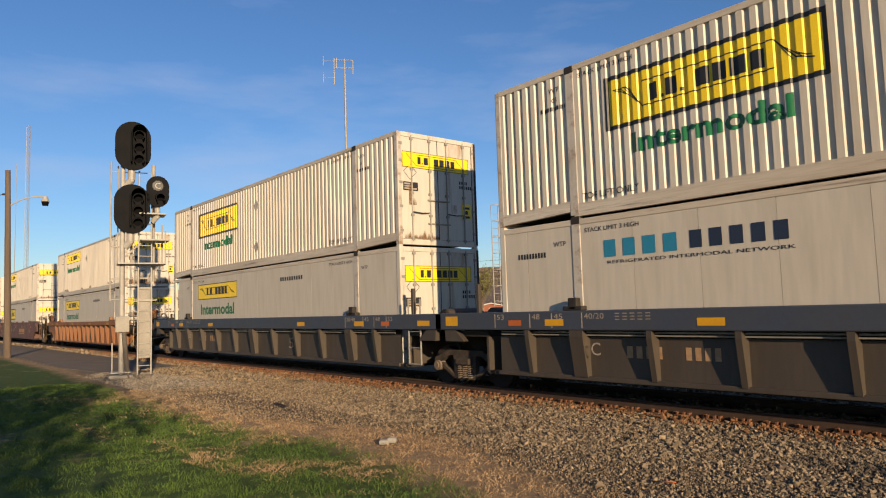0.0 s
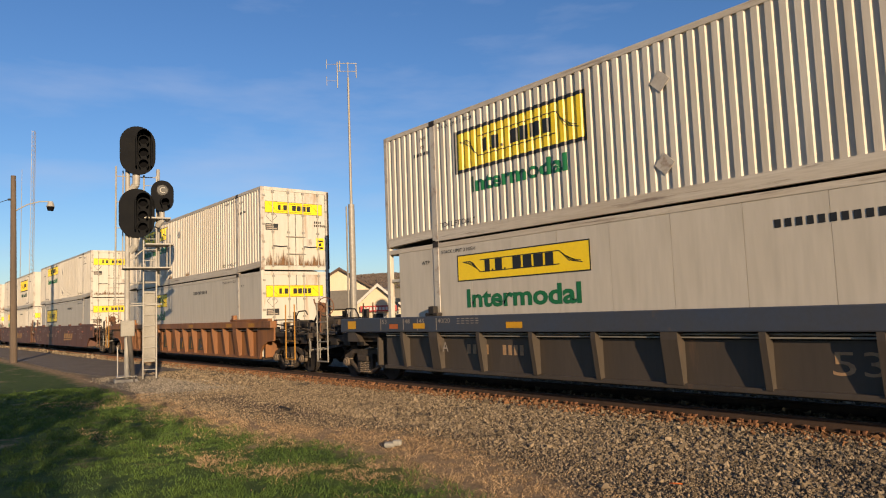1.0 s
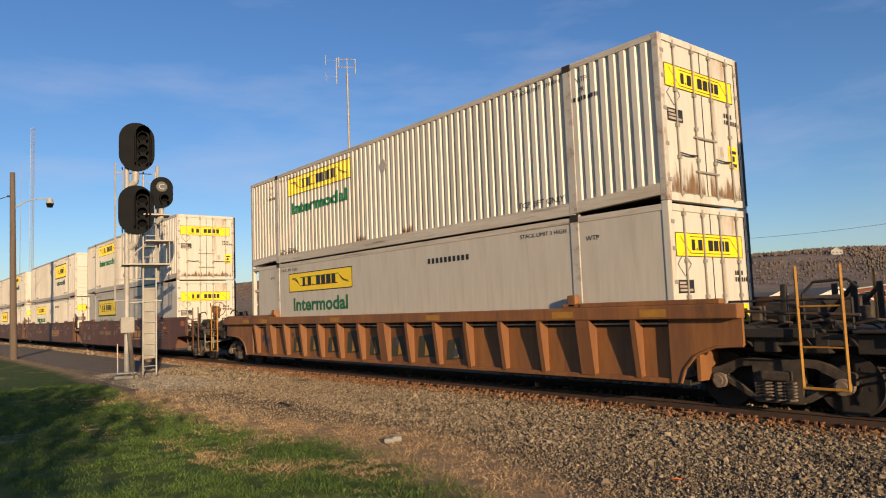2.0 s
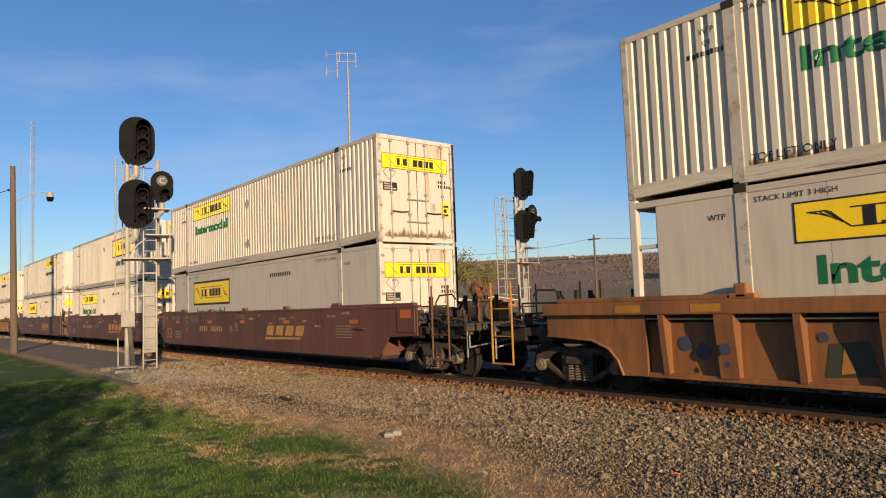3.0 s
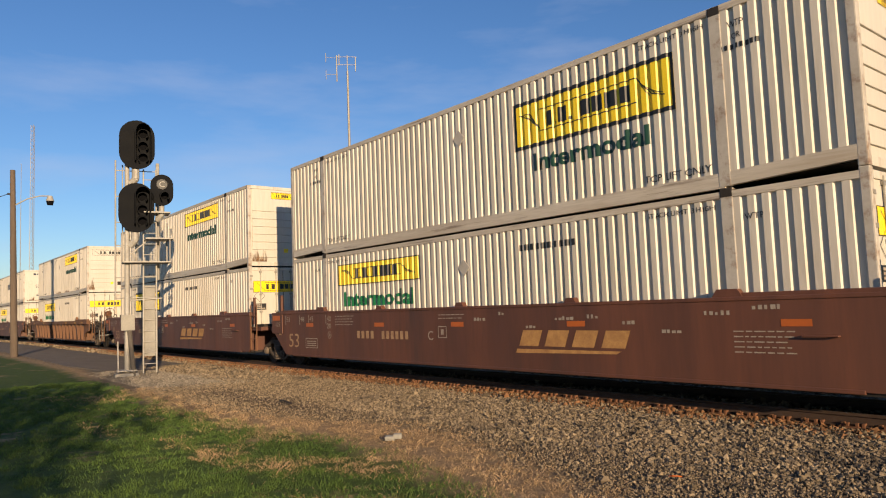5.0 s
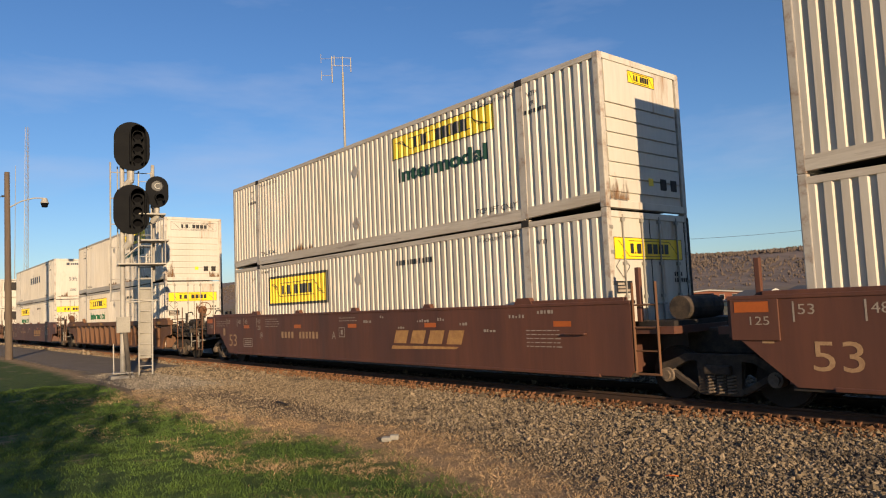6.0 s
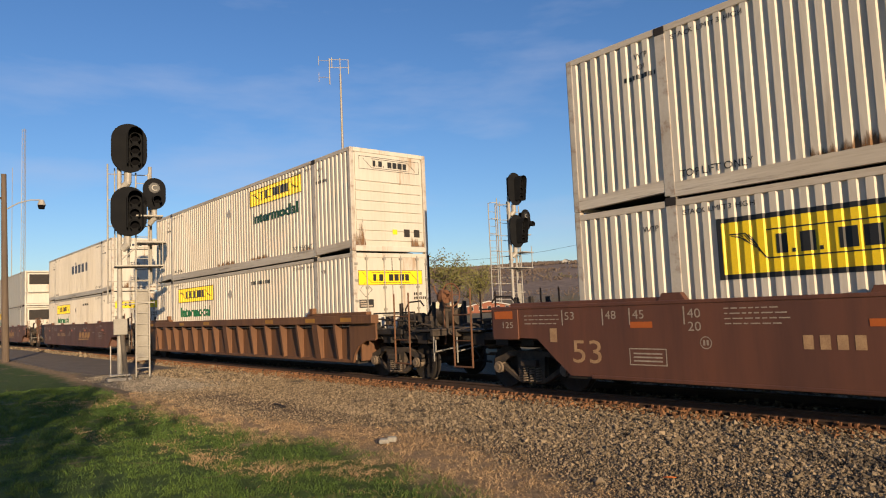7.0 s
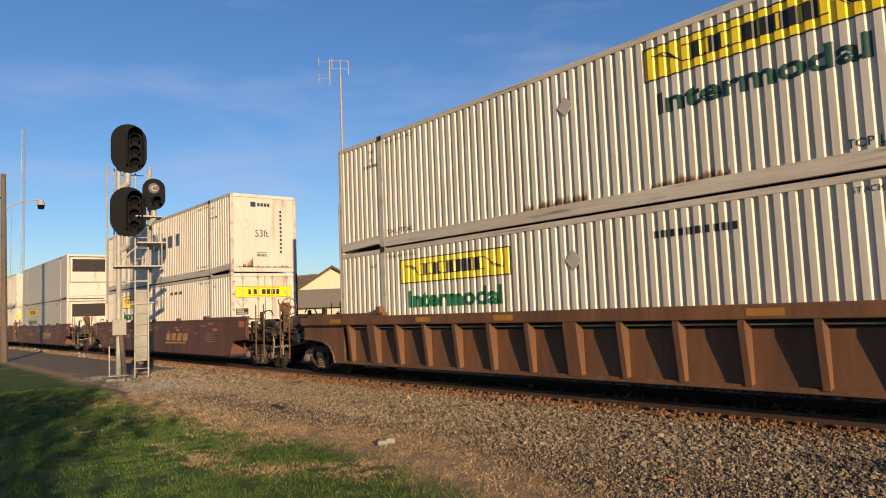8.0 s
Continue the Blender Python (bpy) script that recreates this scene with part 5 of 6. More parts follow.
def signal_head(parent, y, z, hw, hh, lamps, r, letter=""):
    h = part("signal_head", oval(hw, hh, 0.20, 0.24), M_SIGNALBLK, parent, "black oval signal background with hooded lamps")
    h.location = (0, y, z)
    part("lamp_case", bevelled(-0.08, 0.2, -hw * 0.55, hw * 0.55, -hh * 0.72, hh * 0.72, w=0.04), M_SIGNALBLK, h)
    if len(lamps) > 1:
        # one deep shroud over all lamps
        dy, n = lamps[0][0], 10
        arc = [(dy + 0.25 * math.cos(a), hh - 0.44 + 0.25 * math.sin(a)) for a in [math.pi * i / n for i in range(n + 1)]]
        out = [(dy + 0.25, -hh + 0.25)] + arc + [(dy - 0.25, -hh + 0.25)]
        bm, rows = bmesh.new(), []
        for k, x in ((1.0, 0.24), (1.0, 0.74), (0.9, 0.74), (0.9, 0.24)):
            rows.append([bm.verts.new((x - (0.22 * (hh - z) / (2 * hh) if x > 0.5 else 0), dy + (y - dy) * k, z * (1 if k == 1 else 0.985))) for y, z in out])
        for u, v in zip(rows, rows[1:]):
            for i in range(len(out) - 1):
                bm.faces.new((u[i], u[i + 1], v[i + 1], v[i]))
        part("shroud", bm, M_SIGNALBLK, h)
    for dy, dz in lamps:
        part("hood", hood(r, r * (1.5 if len(lamps) > 1 else 2.6)), M_SIGNALBLK, h).location = (0.24, dy, dz)
        part("lens", tube(bmesh.new(), (0.235, dy, dz), (0.255, dy, dz), r * 0.8, n=16), M_LENS, h)
    if letter:
        part("disc", tube(bmesh.new(), (0.235, 0, 0.20), (0.250, 0, 0.20), 0.19, n=20), M_BLACK, h)
        ring = bmesh.new()
        for i in range(20):
            a, b = i * math.pi / 10, (i + 1) * math.pi / 10
            tube(ring, (0.25, 0.18 * math.cos(a), 0.2 + 0.18 * math.sin(a)), (0.25, 0.18 * math.cos(b), 0.2 + 0.18 * math.sin(b)), 0.008, n=4)
        part("ring", ring, M_DARK, h)
        part("lettering", to_end(letters(letter, 0.17, 0.20), 0.25, -0.085, 0.10), M_SILVER, h, "white letter C")
    return h


def signal(place, turn, label, cage=False):
    s = empty("railway_signal", Matrix.Translation(place) @ pose(0, 0, 0, 0, 0, turn), label=label, category="signal", group="railway signals")
    part("foundation", bevelled(-0.36, 0.30, -0.38, 0.34, -0.1, 0.10, w=0.03), M_CONCRETE, s, "pale concrete foundation")
    part("mast", tube(bmesh.new(), (0, 0, 0.1), (0, 0, 7.4), 0.085, 0.075, n=16), M_SILVER, s, "silver painted mast", smooth=False)
    part("mast_foot", join(prism([(-0.06, 0.16), (0.26, 0.16), (0.09, 1.15), (0.0, 1.15)], -0.30, -0.27), prism([(-0.30, 0.16), (0.06, 0.16), (0.0, 1.15), (-0.09, 1.15)], 0.10, 0.13),
                           bevelled(-0.3, 0.3, -0.32, 0.3, 0.16, 0.20, w=0.01)), M_SILVER, s)
    signal_head(s, 0.30, 7.78, 0.56, 0.84, ((0.17, 0.38), (0.17, -0.04), (0.17, -0.44)), 0.17)
    signal_head(s, 0.28, 5.62, 0.56, 0.84, ((0.17, 0.38), (0.17, -0.04), (0.17, -0.44)), 0.17)
    signal_head(s, 1.08, 6.25, 0.365, 0.54, ((0.06, -0.20),), 0.15, "C")
    for y, z, r in ((0.26, 6.72, 0.12), (0.24, 4.62, 0.12), (1.08, 5.5, 0.09)):
        part("elbow", pipe((0, y - 0.15, z - 0.28), (0.1, y, z - 0.1), (0.1, y, z + 0.28), r=r, n=10), M_SILVER, s)
    # ladder with guard plates
    lad = part("ladder", join(tube(bmesh.new(), (-0.1, 0.50, 0.05), (-0.1, 0.52, 7.0), 0.028, n=6), tube(bmesh.new(), (-0.1, 0.92, 0.05), (-0.1, 0.92, 7.0), 0.028, n=6)), M_SILVER, s, "silver climbing ladder")
    rung = None
    for i in range(18):
        z = 0.35 + i * 0.37
        if rung is None:
            rung = part("rung", tube(bmesh.new(), (-0.1, 0.5, 0), (-0.1, 0.92, 0), 0.014, n=6), M_SILVER, lad)
            rung.location = (0, 0, z)
        else:
            again(rung, lad, 0, 0, z)
    part("guard_plate", bevelled(-0.17, -0.15, 0.53, 0.89, 0.60, 3.0, w=0.005), M_GUARD, s, "dull grey climbing guard plate")
    for z, y0, y1 in ((3.75, -0.15, 1.35), (4.55, 0.55, 1.45)):
        part("platform", bevelled(-0.55, 0.35, y0, y1, z, z + 0.05, w=0.01), M_SILVER, s)
        part("bracket", pipe((-0.1, y0 + 0.1, z), (-0.05, 0.05, z - 0.55), r=0.022, n=6), M_SILVER, s)
    part("platform", bevelled(-0.5, 0.3, 0.5, 1.35, 5.45, 5.5, w=0.01), M_SILVER, s)
    for x, y, z0, z1, r in ((-0.5, -0.34, 2.55, 7.35, 0.028), (-0.5, -0.12, 3.8, 7.2, 0.022), (-0.45, 1.0, 3.2, 7.3, 0.06), (-0.5, 1.3, 3.8, 5.2, 0.025), (0.3, 1.32, 3.8, 4.9, 0.02), (-0.35, 0.3, 3.8, 7.2, 0.04)):
        part("rail_post", tube(bmesh.new(), (x, y, z0), (x, y, z1), r, n=8), M_SILVER, s)
    for z in (2.6, 3.3, 4.4, 5.2, 6.1, 7.0):
        part("brace", pipe((-0.5, -0.34, z), (-0.5, 0.3, z), (-0.45, 1.0, z), r=0.016, n=6), M_SILVER, s)
    part("brace", pipe((-0.1, 0.0, 2.5), (-0.1, 1.1, 2.55), r=0.025, n=6), M_SILVER, s)
    if cage:
        for x, y in ((-0.3, -1.25), (0.05, -1.0), (-0.3, -0.72)):
            part("cage_rail", tube(bmesh.new(), (x, y, 2.0), (x, y, 7.0), 0.026, n=6), M_SILVER, s)
        for i in range(7):
            z = 2.2 + 0.8 * i
            part("cage_hoop", pipe((-0.3, -1.25, z), (-0.1, -1.22, z), (0.05, -1.0, z), (-0.1, -0.76, z), (-0.3, -0.72, z), (-0.1, 0, z), r=0.018, n=6), M_SILVER, s)
        for i in range(14):
            part("cage_rung", tube(bmesh.new(), (-0.3, -1.25, 1.9 + 0.36 * i), (-0.3, -0.72, 1.9 + 0.36 * i), 0.013, n=5), M_SILVER, s)
    part("junction_box", bevelled(0.06, 0.26, -0.20, 0.22, 1.50, 2.02, w=0.02), M_GUARD, s, "grey metal junction box")
    part("conduit", pipe((0.16, 0.06, 1.52), (0.18, 0.10, 1.0), (0.22, 0.16, 0.3), (0.24, 0.22, -0.05), r=0.075, n=10), M_CONDUIT, s, "dark flexible conduit")
    return s


def street_pole():
    p = at(172.4, 45.0)
    s = empty("utility_pole", Matrix.Translation(p), label="weathered wooden utility pole with a street lamp arm", category="utility pole")
    part("pole", tube(bmesh.new(), (0, 0, -0.3), (0.05, -0.18, 10.35), 0.19, 0.13, n=12), M_WOOD, s)
    part("lamp_arm", pipe((0.05, -0.1, 8.35), (0.2, 0.5, 8.75), (0.3, 1.1, 8.95), (0.35, 1.55, 8.97), r=0.035, n=8), M_SILVER, s)
    bm = tube(bmesh.new(), (0.35, 1.62, 8.68), (0.35, 1.62, 8.98), 0.22, 0.12, n=14)
    part("lamp_head", bm, M_SILVER, s, "grey lamp head")
    part("lamp_glass", tube(bmesh.new(), (0.35, 1.62, 8.46), (0.35, 1.62, 8.68), 0.15, 0.20, n=14), M_LENS, s)
    part("insulator", bevelled(-0.05, 0.1, -0.42, -0.05, 8.95, 9.05, w=0.02), M_DARK, s)
    w = part("service_wire", pipe(*[(p.x - 0.1 - 1.3 * i, p.y - 0.4 - 1.0 * i, p.z + 9.0 - 0.35 * i + 0.012 * i * i) for i in range(9)], r=0.02, n=5), M_DARK)
    tagged(w, "thin dark overhead service wire from the pole", "wire")


def radio_mast():
    p = at(148.1, 42.0)
    s = empty("radio_mast", Matrix.Translation(p) @ pose(0, 0, 0, 0, 0, 148), label="slim grey radio mast with dipole antennas", category="antenna mast")
    z = 17.6
    part("lower_tube", tube(bmesh.new(), (0, 0, -0.1), (0, 0, 8.6), 0.21, 0.19, n=14), M_STEEL, s)
    part("upper_tube", tube(bmesh.new(), (0, 0, 8.6), (0, 0, z - 1.1), 0.085, 0.06, n=10), M_STEEL, s)
    part("side_conduit", tube(bmesh.new(), (0.1, 0.3, 0), (0.1, 0.3, 8.5), 0.05, n=8), M_STEEL, s)
    part("arm", pipe((0, 0, z - 1.1), (0, 0, z - 0.1), r=0.03, n=6), M_STEEL, s)
    for zz in (z - 0.25, z - 0.75):
        part("arm", pipe((0, -0.55, zz + 0.06), (0, 0.65, zz + 0.06), r=0.02, n=6), M_STEEL, s)
    for y, lo, hi, r in ((0.65, -1.75, -0.1, 0.035), (0.5, -0.7, -0.05, 0.03), (-0.5, -1.1, -0.2, 0.03), (1.3, -0.55, 0.05, 0.018), (1.3, -1.6, -1.0, 0.018)):
        part("dipole", tube(bmesh.new(), (0, y, z + lo), (0, y, z + hi), r, n=6), M_STEEL, s)
    for zz in (z - 0.25, z - 1.3):
        part("boom", tube(bmesh.new(), (0, 0.6, zz), (0, 1.3, zz), 0.014, n=5), M_STEEL, s)


def lattice_tower():
    p = at(171.4, 260.0)
    s = empty("lattice_tower", Matrix.Translation(p), label="tall thin lattice communication tower far off", category="tower")
    w, top = 0.75, 66.0
    for x, y in ((w, 0), (-w / 2, w * 0.87), (-w / 2, -w * 0.87)):
        part("leg", tube(bmesh.new(), (x, y, 0), (x * 0.8, y * 0.8, top), 0.07, n=5), M_STEEL, s)
    bm = bmesh.new()
    c = [(w, 0), (-w / 2, w * 0.87), (-w / 2, -w * 0.87)]
    for i in range(44):
        z = i * 1.5
        for j in range(3):
            a, b = c[j], c[(j + 1) % 3]
            tube(bm, (a[0] * 0.9, a[1] * 0.9, z), (b[0] * 0.9, b[1] * 0.9, z + 1.5), 0.04, n=4)
    part("lacing", bm, M_STEEL, s)
    q = at(172.1, 230.0)
    t = tagged(part("mast", tube(bmesh.new(), q, q + Vector((0, 0, 47)), 0.12, 0.06, n=8), M_STEEL), "thin pale mast far off", "mast")


def far_poles():
    tops = []
    for az, d, h in ((128.3, 84, 9.3), (104.0, 84, 9.6), (143.5, 96, 9.2)):
        p = at(az, d)
        s = empty("utility_pole", Matrix.Translation(p), label="bare wooden utility pole carrying overhead wires", category="utility pole")
        part("pole", tube(bmesh.new(), (0, 0, -0.2), (0, 0, h), 0.16, 0.11, n=10), M_WOOD, s)
        part("cross_arm", bevelled(-0.9, 0.9, -0.06, 0.06, h - 0.6, h - 0.45, w=0.01), M_WOOD, s)
        tops.append(p + Vector((0, 0, h - 0.4)))
    for a, b in ((tops[0], tops[1]), (tops[2], tops[0])):
        pts = [a.lerp(b, i / 14) + Vector((0, 0, -0.9 * 4 * (i / 14) * (1 - i / 14))) for i in range(15)]
        tagged(part("overhead_wire", pipe(*pts, r=0.018, n=5), M_DARK), "thin dark overhead wire between poles", "wire")


M_CREAM = material("cream_siding", (0.528, 0.448, 0.32), 0.7, second=(0.464, 0.384, 0.272), scale=2, streak=True)
M_TRIM = material("white_trim", (0.44, 0.416, 0.376), 0.6)
M_ROOF = material("grey_shingle", (0.13, 0.118, 0.105), 0.9, second=(0.09, 0.08, 0.07), scale=4, bump=0.3)
M_ROOFB = material("brown_fascia", (0.08, 0.048, 0.032), 0.8)
M_BRICK = material("red_brick", (0.24, 0.084, 0.048), 0.85, second=(0.176, 0.068, 0.04), scale=3)
M_GLASS = material("window_dark", (0.016, 0.0176, 0.02), 0.1)
M_REDSIGN = material("red_board", (0.336, 0.024, 0.02), 0.5)


def gable_house(name, place, turn, w, d, h, rise, wall_mat, roof_mat, label, category="house", over=0.35, windows=True, trim=M_TRIM):
    """Gable faces -y in its own space: w across, d deep."""
    s = empty(name, Matrix.Translation(place) @ pose(0, 0, 0, 0, 0, turn), label=label, category=category)
    part("wall", prism([(-w / 2, -0.2), (w / 2, -0.2), (w / 2, h), (0, h + rise), (-w / 2, h)], 0, d), wall_mat, s)
    k = rise / (w / 2)
    for sg in (-1, 1):
        e = sg * (w / 2 + over)
        ze = h - over * k
        part("roof", prism([(0, h + rise + 0.02), (e, ze + 0.02), (e, ze + 0.2), (0, h + rise + 0.22)], -over, d + over), roof_mat, s)
        part("fascia", prism([(0, h + rise - 0.03), (e, ze - 0.03), (e, ze + 0.24), (0, h + rise + 0.26)], -over - 0.05, -over), trim, s)
    if windows:
        n = max(1, int(w / 2.4))
        for i in range(n):
            x = -w / 2 + w * (i + 0.5) / n
            win = part("window", bevelled(x - 0.5, x + 0.5, -0.05, 0.02, h * 0.35, h * 0.35 + 1.2, w=0.02), M_TRIM, s)
            part("pane", cube(x - 0.42, x + 0.42, -0.07, -0.045, h * 0.35 + 0.08, h * 0.35 + 1.12), M_GLASS, win)
    return s


def buildings():
    gable_house("station_building", at(149.2, 84), 58, 8.6, 12, 4.7, 2.7, M_CREAM, M_ROOFB, "cream gabled building with a brown roof edge behind the line", "building", 0.6, True, M_ROOFB)
    s = gable_house("station_shed", at(148.5, 62), 52, 13.0, 9, 2.5, 0.4, M_CREAM, M_ROOF, "low cream building with a long grey roof", "building", 0.5)
    part("porch_roof", prism([(-6.8, 2.5), (6.2, 2.5), (5.4, 4.1), (-6.0, 4.1)], -0.6, 0.6), M_ROOF, s)
    p = gable_house("station_porch", at(146.1, 60), 52, 4.4, 5, 2.4, 1.9, M_CREAM, M_ROOF, "small cream gabled porch with white trim and a red board", "building", 0.5)
    part("name_board", bevelled(-1.5, 1.7, -0.45, -0.38, 2.15, 2.65, w=0.02), M_REDSIGN, p, "red name board")
    part("marking", lay(rects(*[(i * 0.27, i * 0.27 + 0.19, 0, 0.26) for i in range(10)]), -1.25, 2.27, -0.452), M_TRIM, p)
    for x in (-1.9, 1.9):
        part("strut", pipe((x, -0.3, 2.3), (x * 0.7, -0.3, 1.5), r=0.06, n=6), M_TRIM, p)
    rnd = random.Random(9)
    for az, d, w, h, rise, wm, turn in ((119.5, 165, 18, 2.0, 0.8, M_BRICK, 20), (115.0, 120, 9, 0.7, 1.5, M_CREAM, 65), (111.2, 112, 10, 0.8, 1.7, M_TRIM, 60),
                                       (107.5, 160, 18, 2.2, 1.0, M_BRICK, 15), (136.5, 190, 12, 1.8, 1.2, M_BRICK, 48), (140.5, 200, 14, 2.2, 1.4, M_CREAM, 50)):
        gable_house("house", at(az, d), turn, w, w * 0.7, h, rise, wm, M_ROOF, {M_BRICK: "red brick house with a grey roof below the hill", M_TRIM: "white house with a grey gabled roof below the hill",
                    M_CREAM: "cream house with a grey gabled roof below the hill"}[wm])
    for x, y in ((-600, 700), (-250, 640)):
        gable_house("farmhouse", Vector((x, y, terrain(x, y))), 20, 9, 8, 3.5, 3, M_TRIM, M_ROOF, "small white farmhouse high on the hill")


# ---- woods, stones and grass ----
def mesh_cloud(name, verts, faces, mat, label, category, smooth=False):
    me = bpy.data.meshes.new(name)
    me.from_pydata(verts, [], faces)
    if smooth:
        me.shade_smooth()
    me.materials.append(mat)
    return tagged(new(name, me), label, category, kind="stuff")


OCTA = 1.3 * np.array([(1, 0, 0), (-1, 0, 0), (0, 1, 0), (0, -1, 0), (0, 0, 1), (0, 0, -1)], float)
OCTA_F = np.array([(0, 2, 4), (2, 1, 4), (1, 3, 4), (3, 0, 4), (2, 0, 5), (1, 2, 5), (3, 1, 5), (0, 3, 5)])


def rotations(n, rng):
    q = rng.normal(size=(n, 4))
    q /= np.linalg.norm(q, axis=1)[:, None]
    w, x, y, z = q.T
    return np.stack([np.stack([1 - 2 * (y * y + z * z), 2 * (x * y - z * w), 2 * (x * z + y * w)], 1),
                     np.stack([2 * (x * y + z * w), 1 - 2 * (x * x + z * z), 2 * (y * z - x * w)], 1),
                     np.stack([2 * (x * z - y * w), 2 * (y * z + x * w), 1 - 2 * (x * x + y * y)], 1)], 1)


def stone_cloud(name, x, y, z, r, rng, mat, label):
    """Broken stones: octahedra pulled out of shape, each turned its own way."""
    n = len(x)
    shape = OCTA[None] * (1 + rng.uniform(-0.35, 0.25, (n, 6, 1))) + rng.uniform(-0.38, 0.38, (n, 6, 3))
    shape *= (r[:, None] * rng.uniform(0.65, 1.15, (n, 3)))[:, None]
    v = np.einsum("nij,nkj->nki", rotations(n, rng), shape) + np.stack([x, y, z + r * rng.uniform(-0.05, 0.95, n)], 1)[:, None]
    f = (OCTA_F[None] + 6 * np.arange(n)[:, None, None]).reshape(-1, 3)
    mesh_cloud(name, v.reshape(-1, 3).tolist(), f.tolist(), mat, label, "ballast")


def scatter(rng, areas):
    out = []
    for x0, x1, y0, y1, n, big in areas:
        x, y = rng.uniform(x0, x1, n), rng.uniform(y0, y1, n)
        out.append(np.stack([x, y, 0.9 * big * rng.lognormal(0, 0.34, n)], 1))
    p = np.concatenate(out)
    x, y = p[:, 0], p[:, 1]
    bare = ((x - SOIL[0]) / SOIL[2]) ** 2 + ((y - SOIL[1]) / SOIL[3]) ** 2
    keep = (beyond(x, y, GRAVEL_EDGE) > rng.normal(0.10, 0.28, len(p))) & (bare > rng.uniform(-0.6, 1.9, len(p)))
    keep &= ~((x < -27.5) & (y < -1.75))
    return p[keep]


def ground_z(x, y):
    return np.array([terrain(a, b) for a, b in zip(x, y)])


def stones():
    """Ballast: broken stones, larger by the rails, finer towards the grass."""
    rng = np.random.default_rng(5)
    p = scatter(rng, ((-13, -1.6, -4.1, -0.95, 82000, 0.0150), (-13, -1.6, -7.0, -4.1, 44000, 0.0105), (-19.5, -13, -6.0, -0.95, 42000, 0.0120), (-42, -19.5, -3.4, -0.95, 17000, 0.022),
                      (-90, -42, -3.0, -1.0, 5000, 0.05), (-30, -1, -0.66, 0.66, 8000, 0.030), (-14, -3, 1.0, 4.0, 3000, 0.04)))
    m = material("ballast_stone", (0.225, 0.172, 0.113), 0.9, second=(0.120, 0.092, 0.063), scale=11, amount=0.75, spots=(0.050, 0.043, 0.037), spot_scale=0.9, spot_edge=(0.57, 0.68), island=0.6, spec=0.2)
    stone_cloud("ballast", p[:, 0], p[:, 1], ground_z(p[:, 0], p[:, 1]), p[:, 2], rng, m, "loose broken grey and brown ballast stones")
    p = scatter(rng, ((-29, -18.5, -5.6, -2.9, 14000, 0.012),))
    m = material("pale_stone", (0.25, 0.215, 0.170), 0.9, second=(0.15, 0.128, 0.10), scale=9, amount=0.6, island=0.45, spec=0.2)
    stone_cloud("pale_gravel", p[:, 0], p[:, 1], ground_z(p[:, 0], p[:, 1]), p[:, 2], rng, m, "pale grey crushed gravel round the signal foot")


def rust_stones():
    rng = np.random.default_rng(6)
    n = 11000
    x, y = rng.uniform(-45, -1, n), rng.normal(-1.08, 0.20, n)
    r = 0.018 * rng.lognormal(0, 0.35, n)
    m = material("rusty_stone", (0.20, 0.098, 0.046), 0.9, second=(0.11, 0.06, 0.034), scale=10, amount=0.7, island=0.5, spec=0.2)
    stone_cloud("rusty_ballast", x, y, np.full(n, -0.19), r, rng, m, "rust-stained stones along the rail")


def blades(name, n, area, keep, height, lean, width, mat, label, seed):
    rng = np.random.default_rng(seed)
    x0, x1, y0, y1 = area               # y counts from the edge between lawn and straw
    # nearer ground gets more blades
    x = x1 - (x1 - x0) * rng.uniform(0, 1, n) ** 1.35
    y = rng.uniform(y0, y1, n)
    y -= beyond(x, 0.0, STRAW_EDGE)
    wob = np.array([noise.noise((a * 1.1, b * 1.1, 7.7)) for a, b in zip(x, y)])
    worn = np.array([noise.noise((a * 0.75, b * 0.95, 2.2)) + 0.45 * noise.noise((a * 2.6, b * 2.6, 5.2)) for a, b in zip(x, y)])
    clump = np.array([noise.noise((a * 4.3, b * 4.3, 1.7)) for a, b in zip(x, y)])
    k = keep(beyond(x, y, STRAW_EDGE) + 0.35 * wob, beyond(x, y, GRAVEL_EDGE) + 0.35 * wob, worn, rng.normal(0, 0.18, n)) & (clump > -0.30 + rng.normal(0, 0.15, n))
    x, y, clump = x[k], y[k], clump[k]
    n = len(x)
    far = np.clip((-x - 6) / 14, 0, 1.6)
    z = ground_z(x, y) - 0.008
    h = height * rng.lognormal(0, 0.40, n) * (1 + 0.9 * clump)
    a, b = rng.uniform(0, 2 * np.pi, n), rng.uniform(0, 2 * np.pi, n)
    w = width * rng.uniform(0.6, 1.4, n) * (1 + far)
    lx, ly = np.cos(b) * lean * h * rng.uniform(0.3, 1.3, n), np.sin(b) * lean * h * rng.uniform(0.3, 1.3, n)
    base = np.stack([x, y, z], 1)
    side = np.stack([np.cos(a) * w, np.sin(a) * w, np.zeros(n)], 1)
    mid = base + np.stack([lx * 0.35, ly * 0.35, h * 0.6], 1)
    tip = base + np.stack([lx, ly, h], 1)
    v = np.stack([base - side, base + side, mid + side * 0.7, mid - side * 0.7, tip], 1).reshape(-1, 3)
    i = 5 * np.arange(n)
    faces = [t for q in i.tolist() for t in ((q, q + 1, q + 2, q + 3), (q + 3, q + 2, q + 4))]
    mesh_cloud(name, v.tolist(), faces, mat, label, "grass")


